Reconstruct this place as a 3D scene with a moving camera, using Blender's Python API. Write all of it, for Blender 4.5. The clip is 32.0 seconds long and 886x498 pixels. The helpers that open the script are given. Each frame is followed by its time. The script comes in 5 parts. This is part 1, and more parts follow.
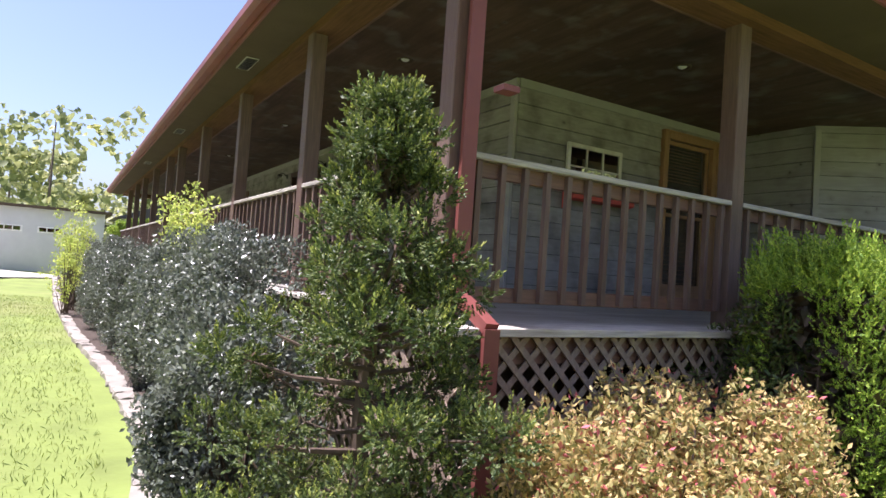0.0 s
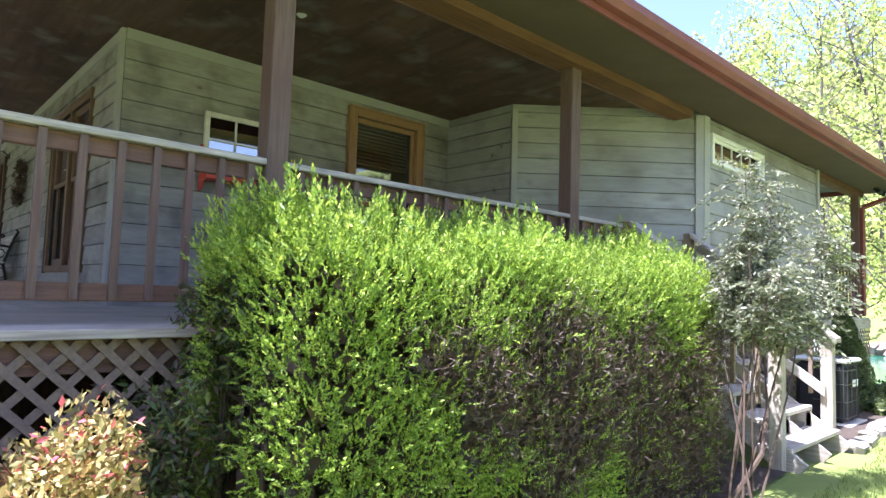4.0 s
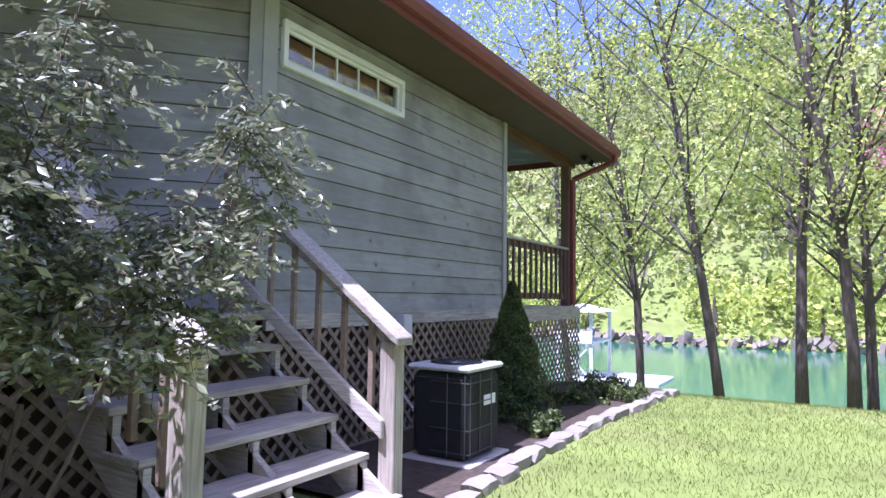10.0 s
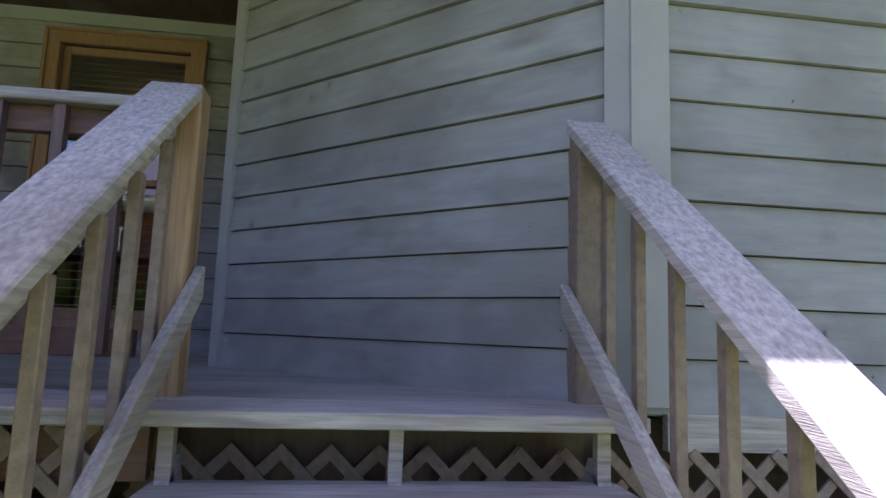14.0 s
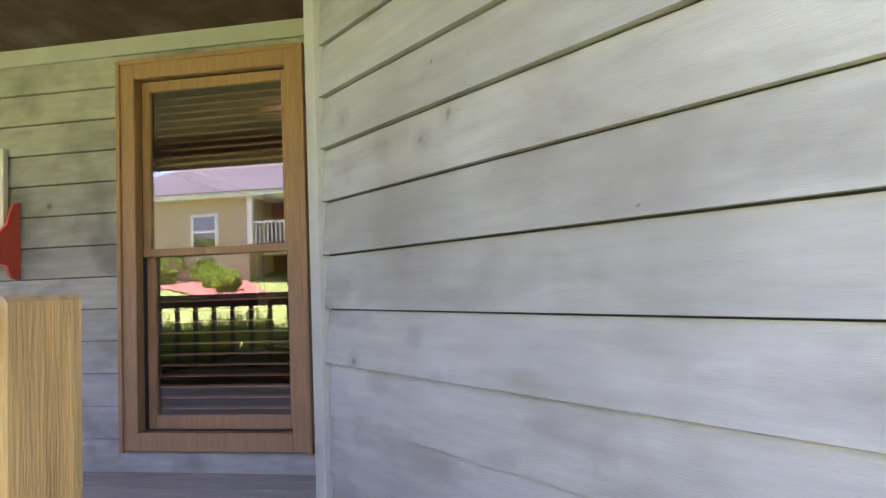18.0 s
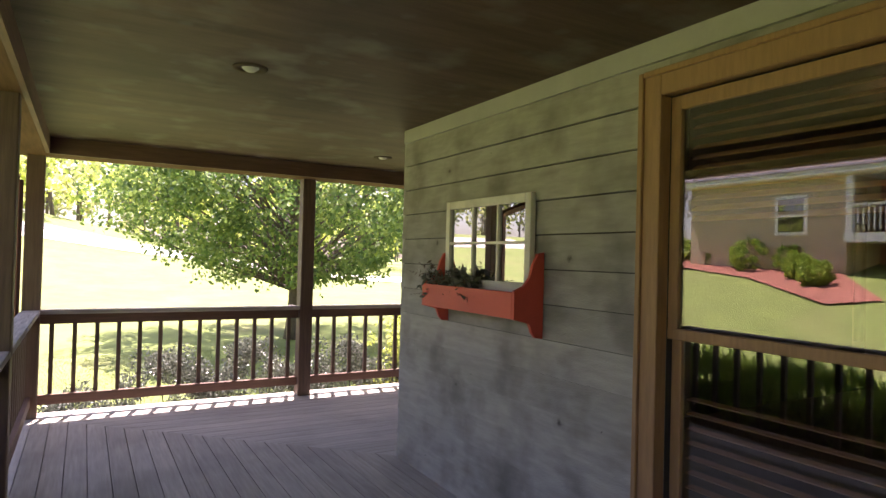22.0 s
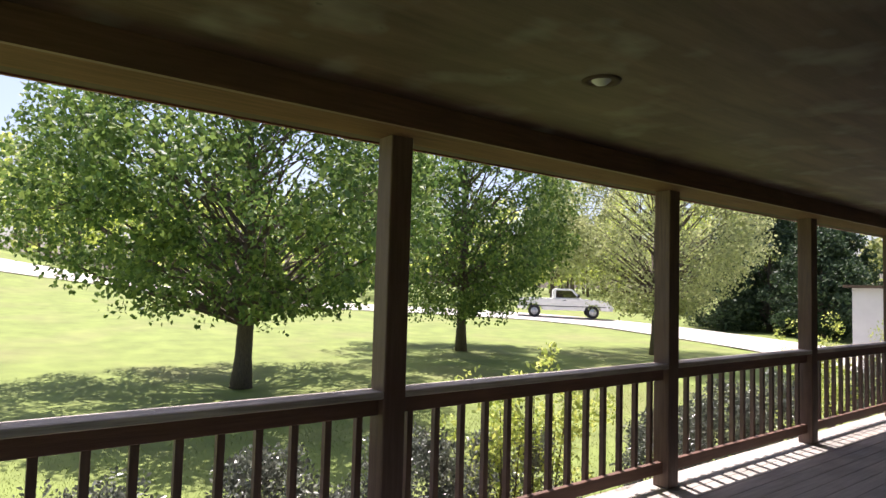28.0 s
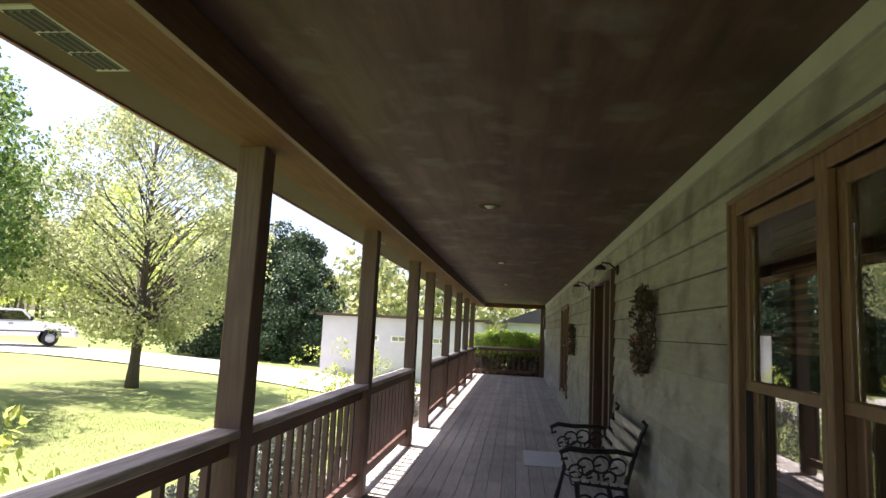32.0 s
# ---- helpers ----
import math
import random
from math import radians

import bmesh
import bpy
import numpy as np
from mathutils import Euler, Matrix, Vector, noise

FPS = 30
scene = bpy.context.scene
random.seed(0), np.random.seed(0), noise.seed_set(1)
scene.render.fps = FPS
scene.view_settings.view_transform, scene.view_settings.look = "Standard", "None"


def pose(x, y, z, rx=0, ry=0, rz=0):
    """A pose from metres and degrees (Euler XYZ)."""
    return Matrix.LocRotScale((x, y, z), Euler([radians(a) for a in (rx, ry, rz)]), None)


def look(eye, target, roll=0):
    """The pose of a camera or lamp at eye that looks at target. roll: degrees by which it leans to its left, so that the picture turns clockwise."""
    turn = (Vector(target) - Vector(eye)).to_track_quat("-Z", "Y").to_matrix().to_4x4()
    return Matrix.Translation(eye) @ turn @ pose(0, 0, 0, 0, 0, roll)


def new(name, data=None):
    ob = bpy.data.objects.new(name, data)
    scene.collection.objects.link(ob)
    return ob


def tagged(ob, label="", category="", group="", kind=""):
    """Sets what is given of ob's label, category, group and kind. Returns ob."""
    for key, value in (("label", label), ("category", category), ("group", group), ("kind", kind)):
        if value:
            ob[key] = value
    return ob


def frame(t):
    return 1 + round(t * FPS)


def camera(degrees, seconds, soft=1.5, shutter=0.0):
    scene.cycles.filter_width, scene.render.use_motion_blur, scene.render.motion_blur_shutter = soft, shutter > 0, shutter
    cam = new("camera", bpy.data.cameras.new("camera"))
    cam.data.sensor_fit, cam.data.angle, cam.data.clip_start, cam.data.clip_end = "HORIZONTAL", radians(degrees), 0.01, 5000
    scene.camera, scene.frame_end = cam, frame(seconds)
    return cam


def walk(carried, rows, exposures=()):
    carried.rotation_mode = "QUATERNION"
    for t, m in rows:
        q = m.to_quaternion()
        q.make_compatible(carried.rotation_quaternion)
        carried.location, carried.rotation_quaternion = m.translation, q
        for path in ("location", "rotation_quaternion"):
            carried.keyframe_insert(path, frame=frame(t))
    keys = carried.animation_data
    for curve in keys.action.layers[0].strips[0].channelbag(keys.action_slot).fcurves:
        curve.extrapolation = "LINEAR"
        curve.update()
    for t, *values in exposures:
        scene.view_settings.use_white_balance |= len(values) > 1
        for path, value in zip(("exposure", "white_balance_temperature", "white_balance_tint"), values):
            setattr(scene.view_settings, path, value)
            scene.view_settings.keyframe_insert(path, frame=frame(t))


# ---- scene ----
cam = camera(71.0, 32.0)
PATH = [
    (0, (-5.514, 4.189, 0.276), (-3.805, 3.153, 0.346), 4.0),
    (0.5, (-5.551, 3.763, 0.298), (-3.883, 2.664, 0.387), 0.7),
    (1, (-5.642, 3.476, 0.300), (-4.031, 2.294, 0.383), 0.9),
    (1.5, (-5.670, 3.144, 0.274), (-4.106, 1.902, 0.374), 1.3),
    (2, (-5.701, 2.850, 0.270), (-4.189, 1.544, 0.368), 1.7),
    (2.5, (-5.783, 2.531, 0.250), (-4.286, 1.209, 0.357), 1.0),
    (4.5, (-6.017, 1.202, 0.202), (-4.565, -0.164, 0.361), 2.2),
    (5, (-6.043, 0.847, 0.197), (-4.615, -0.542, 0.374), 2.4),
    (5.5, (-6.027, 0.509, 0.205), (-4.640, -0.921, 0.386), 3.0),
    (6, (-6.031, 0.230, 0.172), (-4.700, -1.251, 0.366), 2.1),
    (6.5, (-6.150, -0.074, 0.194), (-4.849, -1.583, 0.366), 2.7),
    (7, (-6.195, -0.343, 0.187), (-4.949, -1.896, 0.365), 2.5),
    (7.5, (-6.222, -0.674, 0.205), (-5.031, -2.272, 0.367), 2.5),
    (8, (-6.254, -1.086, 0.177), (-5.127, -2.730, 0.344), 1.5),
    (8.5, (-6.280, -1.456, 0.147), (-5.204, -3.133, 0.312), 1.6),
    (9, (-6.217, -1.803, 0.161), (-5.198, -3.517, 0.318), 0.4),
    (9.5, (-6.153, -2.145, 0.130), (-5.168, -3.879, 0.288), -0.1),
    (10, (-6.162, -2.520, 0.134), (-5.132, -4.228, 0.285), 0.8),
    (10.5, (-6.074, -2.876, 0.129), (-4.967, -4.534, 0.292), 0.3),
    (11, (-5.963, -3.229, 0.147), (-4.764, -4.821, 0.316), 0.2),
    (11.5, (-5.842, -3.553, 0.133), (-4.561, -5.080, 0.297), 1.0),
    (12, (-5.743, -3.867, 0.162), (-4.290, -5.230, 0.331), 1.9),
    (12.5, (-5.491, -4.150, 0.154), (-3.868, -5.302, 0.348), 1.8),
    (13, (-5.243, -4.362, 0.207), (-3.469, -5.268, 0.389), 2.9),
    (13.5, (-4.973, -4.570, 0.218), (-3.073, -5.155, 0.433), 2.0),
    (14, (-4.687, -4.750, 0.227), (-2.721, -5.004, 0.491), 2.0),
    (14.5, (-4.378, -4.811, 0.262), (-2.405, -4.860, 0.589), 1.8),
    (16.5, (-3.719, -4.793, 0.590), (-1.739, -4.679, 0.845), 2.0),
    (17, (-3.518, -4.767, 0.776), (-1.528, -4.664, 0.940), 0.4),
    (17.5, (-3.354, -4.774, 0.865), (-1.367, -4.605, 1.026), 0.8),
    (18, (-3.231, -4.774, 0.997), (-1.261, -4.446, 1.104), -2.2),
    (18.5, (-3.063, -4.722, 1.118), (-1.130, -4.222, 1.222), 0.3),
    (19, (-2.971, -4.706, 1.230), (-1.097, -4.011, 1.304), 1.4),
    (19.5, (-2.834, -4.731, 1.325), (-1.062, -3.804, 1.367), 1.6),
    (20, (-2.733, -4.690, 1.408), (-1.075, -3.572, 1.434), 1.7),
    (20.5, (-2.548, -4.593, 1.467), (-1.030, -3.292, 1.490), 2.3),
    (21, (-2.462, -4.517, 1.548), (-1.084, -3.068, 1.556), 1.9),
    (21.5, (-2.295, -4.405, 1.525), (-1.097, -2.803, 1.540), 1.9),
    (22, (-2.136, -4.285, 1.515), (-1.136, -2.553, 1.547), 1.5),
    (22.5, (-2.079, -4.063, 1.498), (-1.235, -2.250, 1.544), 1.4),
    (23, (-2.090, -3.799, 1.501), (-1.321, -1.953, 1.557), 1.0),
    (23.5, (-2.029, -3.500, 1.496), (-1.301, -1.638, 1.564), 1.4),
    (24, (-2.019, -3.192, 1.496), (-1.287, -1.332, 1.572), 1.2),
    (24.5, (-2.051, -2.818, 1.497), (-1.290, -0.970, 1.588), 1.5),
    (26.5, (-2.087, -1.500, 1.573), (-1.142, 0.259, 1.691), 2.0),
    (27, (-2.059, -1.205, 1.558), (-1.045, 0.514, 1.679), 1.9),
    (27.5, (-1.954, -0.851, 1.551), (-0.856, 0.817, 1.666), 1.8),
    (28, (-1.886, -0.528, 1.542), (-0.674, 1.060, 1.656), 1.6),
    (28.5, (-1.847, -0.232, 1.551), (-0.488, 1.230, 1.669), 1.8),
    (29, (-1.707, 0.047, 1.516), (-0.199, 1.354, 1.649), 1.5),
    (29.5, (-1.536, 0.287, 1.514), (0.118, 1.403, 1.662), 1.2),
    (30, (-1.355, 0.520, 1.503), (0.424, 1.417, 1.676), 1.5),
    (30.5, (-1.146, 0.716, 1.504), (0.725, 1.395, 1.703), 2.1),
    (31, (-0.860, 0.853, 1.477), (1.065, 1.343, 1.703), 2.3),
    (31.5, (-0.631, 0.935, 1.481), (1.325, 1.280, 1.719), 2.4),
    (32, (-0.361, 1.018, 1.481), (1.607, 1.259, 1.737), 2.8),
]
walk(cam, [(t, look(eye, target, roll)) for t, eye, target, roll in PATH],
     exposures=[(0, 1.2, 5900, 28), (1, 1.85, 5350, 24), (2.5, 2.0, 5400, 24), (4.5, 2.15, 5500, 30), (6, 2.07, 5350, 34), (9, 1.36, 5150, 43), (11, 1.06, 5150, 40), (13, 0.92, 5350, 41), (13.7, 1.22, 5350, 39), (14.5, 2.43, 5250, 39), (16.5, 3.43, 5950, 41), (18, 3.48, 6150, 41), (20, 3.68, 6550, 40), (21.5, 2.85, 6750, 39), (22.3, 1.8, 6550, 35), (23, 1.33, 6350, 32), (24, 1.33, 6250, 30), (26.5, 1.1, 6270, 27), (28, 1.02, 6330, 26), (30, 1.2, 6300, 25), (32, 1.66, 6250, 26)])

# ---- light ----
SUN = Vector((0.11, 0.35, 1.0)).normalized()
world = bpy.data.worlds.new("sky")
scene.world = world
world.use_nodes = True
wn = world.node_tree.nodes
sky = wn.new("ShaderNodeTexSky")
sky.sky_type = 'NISHITA'
sky.sun_disc = False
sky.sun_elevation = math.asin(SUN.z)
sky.sun_rotation = math.atan2(SUN.x, SUN.y)
sky.dust_density = 2.5
world.node_tree.links.new(sky.outputs[0], wn["Background"].inputs[0])
wn["Background"].inputs[1].default_value = 0.105
sun_data = bpy.data.lights.new("sun", 'SUN')
sun_data.energy, sun_data.angle, sun_data.color = 5.0, radians(0.55), (1.0, 0.95, 0.87)
sun = new("sun", sun_data)
sun.matrix_world = look(tuple(SUN * 60), (0, 0, 0))

# ---- materials ----
def mat(name, color, rough=0.7, var=0.2, scale=4.0, stretch=(1, 1, 1), stain=None, stain_amount=0.0, stain_scale=1.2,
        bump=0.15, bump_scale=60.0, metal=0.0, per_object=0.0, per_island=0.0, spec=0.5, trans=0.0):
    m = bpy.data.materials.new(name)
    m.use_nodes = True
    t = m.node_tree
    n, l = t.nodes, t.links
    b = n["Principled BSDF"]
    b.inputs["Roughness"].default_value = rough
    b.inputs["Metallic"].default_value = metal
    b.inputs["Specular IOR Level"].default_value = spec
    geo = n.new("ShaderNodeNewGeometry")
    mul = n.new("ShaderNodeVectorMath")
    mul.operation = 'MULTIPLY'
    mul.inputs[1].default_value = stretch
    l.new(geo.outputs["Position"], mul.inputs[0])
    fine = n.new("ShaderNodeTexNoise")
    fine.inputs["Scale"].default_value = scale
    fine.inputs["Detail"].default_value = 5
    fine.inputs["Roughness"].default_value = 0.6
    l.new(mul.outputs[0], fine.inputs["Vector"])
    ramp = n.new("ShaderNodeValToRGB")
    ramp.color_ramp.elements[0].position, ramp.color_ramp.elements[1].position = 0.28, 0.72
    ramp.color_ramp.elements[0].color = (*[c * (1 - var) for c in color], 1)
    ramp.color_ramp.elements[1].color = (*[min(1, c * (1 + var)) for c in color], 1)
    l.new(fine.outputs["Fac"], ramp.inputs[0])
    last = ramp.outputs[0]
    if stain:
        big = n.new("ShaderNodeTexNoise")
        big.inputs["Scale"].default_value = stain_scale
        big.inputs["Detail"].default_value = 4
        l.new(mul.outputs[0] if stain_scale > 3 else geo.outputs["Position"], big.inputs["Vector"])
        lim = n.new("ShaderNodeMapRange")
        lim.inputs[1].default_value, lim.inputs[2].default_value = 0.48, 0.72
        lim.inputs[4].default_value = stain_amount
        l.new(big.outputs["Fac"], lim.inputs[0])
        mix = n.new("ShaderNodeMix")
        mix.data_type = 'RGBA'
        l.new(lim.outputs[0], mix.inputs[0])
        l.new(last, mix.inputs[6])
        mix.inputs[7].default_value = (*stain, 1)
        last = mix.outputs[2]
    if per_object or per_island:
        src = n.new("ShaderNodeObjectInfo").outputs["Random"] if per_object else geo.outputs["Random Per Island"]
        amount = per_object or per_island
        val = n.new("ShaderNodeMapRange")
        val.inputs[3].default_value, val.inputs[4].default_value = 1 - amount, 1 + amount
        l.new(src, val.inputs[0])
        hsv = n.new("ShaderNodeHueSaturation")
        l.new(val.outputs[0], hsv.inputs["Value"])
        if per_island:
            hue = n.new("ShaderNodeMapRange")
            hue.inputs[3].default_value, hue.inputs[4].default_value = 0.5 + amount * 0.06, 0.5 - amount * 0.06
            l.new(src, hue.inputs[0])
            l.new(hue.outputs[0], hsv.inputs["Hue"])
        l.new(last, hsv.inputs["Color"])
        last = hsv.outputs[0]
    l.new(last, b.inputs["Base Color"])
    if bump:
        fb = n.new("ShaderNodeTexNoise")
        fb.inputs["Scale"].default_value = bump_scale
        fb.inputs["Detail"].default_value = 3
        l.new(mul.outputs[0], fb.inputs["Vector"])
        bp = n.new("ShaderNodeBump")
        bp.inputs["Strength"].default_value = bump
        bp.inputs["Distance"].default_value = 0.01
        l.new(fb.outputs["Fac"], bp.inputs["Height"])
        l.new(bp.outputs[0], b.inputs["Normal"])
    if trans:
        out = n["Material Output"]
        tr = n.new("ShaderNodeBsdfTranslucent")
        l.new(last, tr.inputs["Color"])
        ms = n.new("ShaderNodeMixShader")
        ms.inputs[0].default_value = trans
        l.new(b.outputs[0], ms.inputs[1])
        l.new(tr.outputs[0], ms.inputs[2])
        l.new(ms.outputs[0], out.inputs["Surface"])
    return m


def glass_mat(name, tint=(1, 1, 1), gloss=0.35):
    m = bpy.data.materials.new(name)
    m.use_nodes = True
    n, l = m.node_tree.nodes, m.node_tree.links
    n.remove(n["Principled BSDF"])
    tr = n.new("ShaderNodeBsdfTransparent")
    tr.inputs[0].default_value = (*tint, 1)
    gl = n.new("ShaderNodeBsdfGlossy")
    gl.inputs["Roughness"].default_value = 0.01
    ms = n.new("ShaderNodeMixShader")
    facing = n.new("ShaderNodeLayerWeight")
    facing.inputs["Blend"].default_value = 0.5
    slant = n.new("ShaderNodeMath")
    slant.operation = 'POWER'
    slant.inputs[1].default_value = 3.5
    l.new(facing.outputs["Facing"], slant.inputs[0])
    shine = n.new("ShaderNodeMath")
    shine.operation = 'MULTIPLY_ADD'
    shine.inputs[1].default_value, shine.inputs[2].default_value = 1 - gloss, gloss
    l.new(slant.outputs[0], shine.inputs[0])
    l.new(shine.outputs[0], ms.inputs[0])
    l.new(tr.outputs[0], ms.inputs[1])
    l.new(gl.outputs[0], ms.inputs[2])
    l.new(ms.outputs[0], n["Material Output"].inputs["Surface"])
    return m


def lit_mat(name, color, strength):
    m = bpy.data.materials.new(name)
    m.use_nodes = True
    b = m.node_tree.nodes["Principled BSDF"]
    b.inputs["Base Color"].default_value = (*color, 1)
    b.inputs["Emission Color"].default_value = (*color, 1)
    b.inputs["Emission Strength"].default_value = strength
    return m


SIDING = mat("painted_siding", (0.325, 0.322, 0.308), 0.72, 0.12, 3, (1, 1, 9), (0.20, 0.185, 0.17), 0.75, 1.5, 0.35, 45, per_object=0.08)
MILDEW = mat("mildewed_siding", (0.30, 0.29, 0.262), 0.75, 0.16, 4, (1, 1, 6), (0.11, 0.10, 0.09), 0.85, 2.4, 0.35, 45, per_object=0.12)


def knots(m, scale=3.2, size=0.10, rub=(0.19, 0.178, 0.162), rub_amount=0.7, spread=(1.1, 1.1, 2.6)):
    """Ragged small knots, pin holes and long smudges rubbed along the boards of a painted wood material."""
    n, l = m.node_tree.nodes, m.node_tree.links
    b = n["Principled BSDF"]
    last = b.inputs["Base Color"].links[0].from_socket
    geo = n.new("ShaderNodeNewGeometry")

    def over(fac, color):
        mix = n.new("ShaderNodeMix")
        mix.data_type = 'RGBA'
        l.new(fac, mix.inputs[0])
        l.new(last, mix.inputs[6])
        mix.inputs[7].default_value = (*color, 1)
        return mix.outputs[2]

    def limits(source, lo, hi, top):
        lim = n.new("ShaderNodeMapRange")
        lim.inputs[1].default_value, lim.inputs[2].default_value, lim.inputs[4].default_value = lo, hi, top
        l.new(source, lim.inputs[0])
        return lim.outputs[0]

    wide = n.new("ShaderNodeVectorMath")
    wide.operation = 'MULTIPLY'
    wide.inputs[1].default_value = spread
    l.new(geo.outputs["Position"], wide.inputs[0])
    smudge = n.new("ShaderNodeTexNoise")
    smudge.inputs["Scale"].default_value = 2.6
    smudge.inputs["Detail"].default_value = 3
    smudge.inputs["Roughness"].default_value = 0.5
    l.new(wide.outputs[0], smudge.inputs["Vector"])
    last = over(limits(smudge.outputs["Fac"], 0.54, 0.76, rub_amount), rub)
    ragged = n.new("ShaderNodeTexNoise")
    ragged.inputs["Scale"].default_value = 22
    ragged.inputs["Detail"].default_value = 3
    l.new(geo.outputs["Position"], ragged.inputs["Vector"])
    shift = n.new("ShaderNodeVectorMath")
    shift.operation = 'MULTIPLY_ADD'
    shift.inputs[1].default_value = (0.05, 0.05, 0.03)
    l.new(ragged.outputs["Color"], shift.inputs[0])
    l.new(geo.outputs["Position"], shift.inputs[2])
    for sc, sz, tint, top in ((scale, size * 1.8, (0.15, 0.14, 0.13), 0.35), (scale, size * 0.7, (0.05, 0.042, 0.035), 0.8), (scale * 1.9, size * 0.42, (0.04, 0.035, 0.03), 0.75)):
        vo = n.new("ShaderNodeTexVoronoi")
        vo.inputs["Scale"].default_value = sc
        l.new(shift.outputs[0], vo.inputs["Vector"])
        last = over(limits(vo.outputs["Distance"], sz, sz * 0.35, top), tint)
    l.new(last, b.inputs["Base Color"])


knots(SIDING)
knots(MILDEW, rub=(0.13, 0.12, 0.105), rub_amount=0.55)

# Near black, so the gaps between laps read as shadow lines.
GAPDARK = mat("lap_gap_dark", (0.035, 0.032, 0.03), 0.95, 0.2, 6)
TRIMGREY = mat("trim_paint", (0.35, 0.345, 0.32), 0.7, 0.1, 4, (1, 1, 1), (0.3, 0.29, 0.26), 0.4, 2.0, 0.15, 60)
STAINX = mat("stained_wood_x", (0.15, 0.078, 0.052), 0.6, 0.3, 6, (0.6, 9, 9), (0.085, 0.05, 0.038), 0.6, 1.5, 0.25, 30, per_object=0.1)
STAINY = mat("stained_wood_y", (0.15, 0.078, 0.052), 0.6, 0.3, 6, (9, 0.6, 9), (0.085, 0.05, 0.038), 0.6, 1.5, 0.25, 30, per_object=0.1)
STAINZ = mat("stained_wood_z", (0.135, 0.085, 0.064), 0.6, 0.3, 6, (9, 9, 0.6), (0.11, 0.05, 0.035), 0.6, 1.5, 0.25, 30, per_object=0.12)
BEAMX = mat("cedar_beam_x", (0.13, 0.068, 0.036), 0.8, 0.3, 5, (0.5, 8, 8), (0.2, 0.1, 0.05), 0.5, 1.2, 0.2, 30, spec=0.15)
BEAMY = mat("cedar_beam_y", (0.13, 0.068, 0.036), 0.8, 0.3, 5, (8, 0.5, 8), (0.2, 0.1, 0.05), 0.5, 1.2, 0.2, 30, spec=0.15)
WEATHERX = mat("weathered_wood_x", (0.47, 0.43, 0.37), 0.8, 0.4, 7, (0.5, 10, 10), (0.20, 0.16, 0.12), 0.6, 1.6, 0.35, 40, per_object=0.12)
WEATHERY = mat("weathered_wood_y", (0.47, 0.43, 0.37), 0.8, 0.4, 7, (10, 0.5, 10), (0.20, 0.16, 0.12), 0.6, 1.6, 0.35, 40, per_object=0.12)
WEATHERZ = mat("weathered_wood_z", (0.45, 0.40, 0.33), 0.8, 0.4, 7, (10, 10, 0.5), (0.22, 0.17, 0.12), 0.6, 1.6, 0.35, 40, per_object=0.12)
NEWPOST = mat("yellow_pine", (0.40, 0.26, 0.125), 0.6, 0.5, 7, (6, 6, 0.4), (0.22, 0.10, 0.04), 0.6, 3.5, 0.25, 40, per_object=0.1)
DECKX = mat("deck_board_x", (0.41, 0.38, 0.335), 0.75, 0.2, 5, (0.5, 8, 8), (0.2, 0.18, 0.15), 0.5, 1.3, 0.25, 40, per_object=0.12)
DECKY = mat("deck_board_y", (0.39, 0.36, 0.31), 0.75, 0.2, 5, (8, 0.5, 8), (0.2, 0.18, 0.15), 0.5, 1.3, 0.25, 40, per_object=0.12)
PLY = mat("ceiling_plywood", (0.088, 0.052, 0.037), 0.58, 0.5, 2.2, (0.5, 4, 1), (0.032, 0.019, 0.014), 0.85, 1.1, 0.12, 30, spec=0.25)
SOFFIT = mat("soffit_paint", (0.10, 0.075, 0.055), 0.85, 0.12, 3, (1, 1, 1), (0.07, 0.052, 0.04), 0.5, 1.5, 0.1, 40, spec=0.15)
FASCIA = mat("red_brown_metal", (0.20, 0.058, 0.048), 0.5, 0.12, 3, (1, 1, 1), (0.13, 0.04, 0.035), 0.5, 1.2, 0.05, 30)
SHINGLE = mat("shingles", (0.09, 0.075, 0.065), 0.9, 0.3, 20, (1, 1, 1), None, 0, 1, 0.4, 60)
WINWOOD = mat("window_casing_wood", (0.30, 0.165, 0.075), 0.55, 0.2, 7, (6, 6, 0.8), (0.3, 0.17, 0.08), 0.5, 2.0, 0.15, 40)
FRONTCASE = mat("dark_brown_casing", (0.15, 0.085, 0.048), 0.55, 0.25, 7, (6, 6, 0.8), (0.09, 0.05, 0.03), 0.5, 2.0, 0.15, 40)
# Also on the unseen backing under the deck, where it stands in for shade.
DARKWOOD = mat("dark_door_wood_and_backing", (0.07, 0.035, 0.022), 0.45, 0.3, 6, (8, 8, 0.7), None, 0, 1, 0.15, 40)
WHITE = mat("white_paint", (0.78, 0.78, 0.75), 0.5, 0.06, 5, (1, 1, 1), (0.6, 0.58, 0.52), 0.4, 2.0, 0.05, 60)
OLDWHITE = mat("old_white_frame", (0.66, 0.64, 0.57), 0.65, 0.1, 9, (1, 1, 1), (0.42, 0.38, 0.3), 0.5, 6.0, 0.2, 70)
RED = mat("coral_red_paint", (0.60, 0.085, 0.055), 0.6, 0.1, 6, (1, 1, 1), (0.42, 0.05, 0.035), 0.4, 3.0, 0.12, 60)
BLIND = mat("wood_blind", (0.48, 0.26, 0.15), 0.55, 0.15, 8, (1, 1, 1), None, 0, 1, 0.05, 40)
GLASS = glass_mat("window_glass", (0.92, 0.94, 0.92), 0.15)
MIRROR = glass_mat("old_mirror_glass", (0.3, 0.3, 0.3), 0.5)
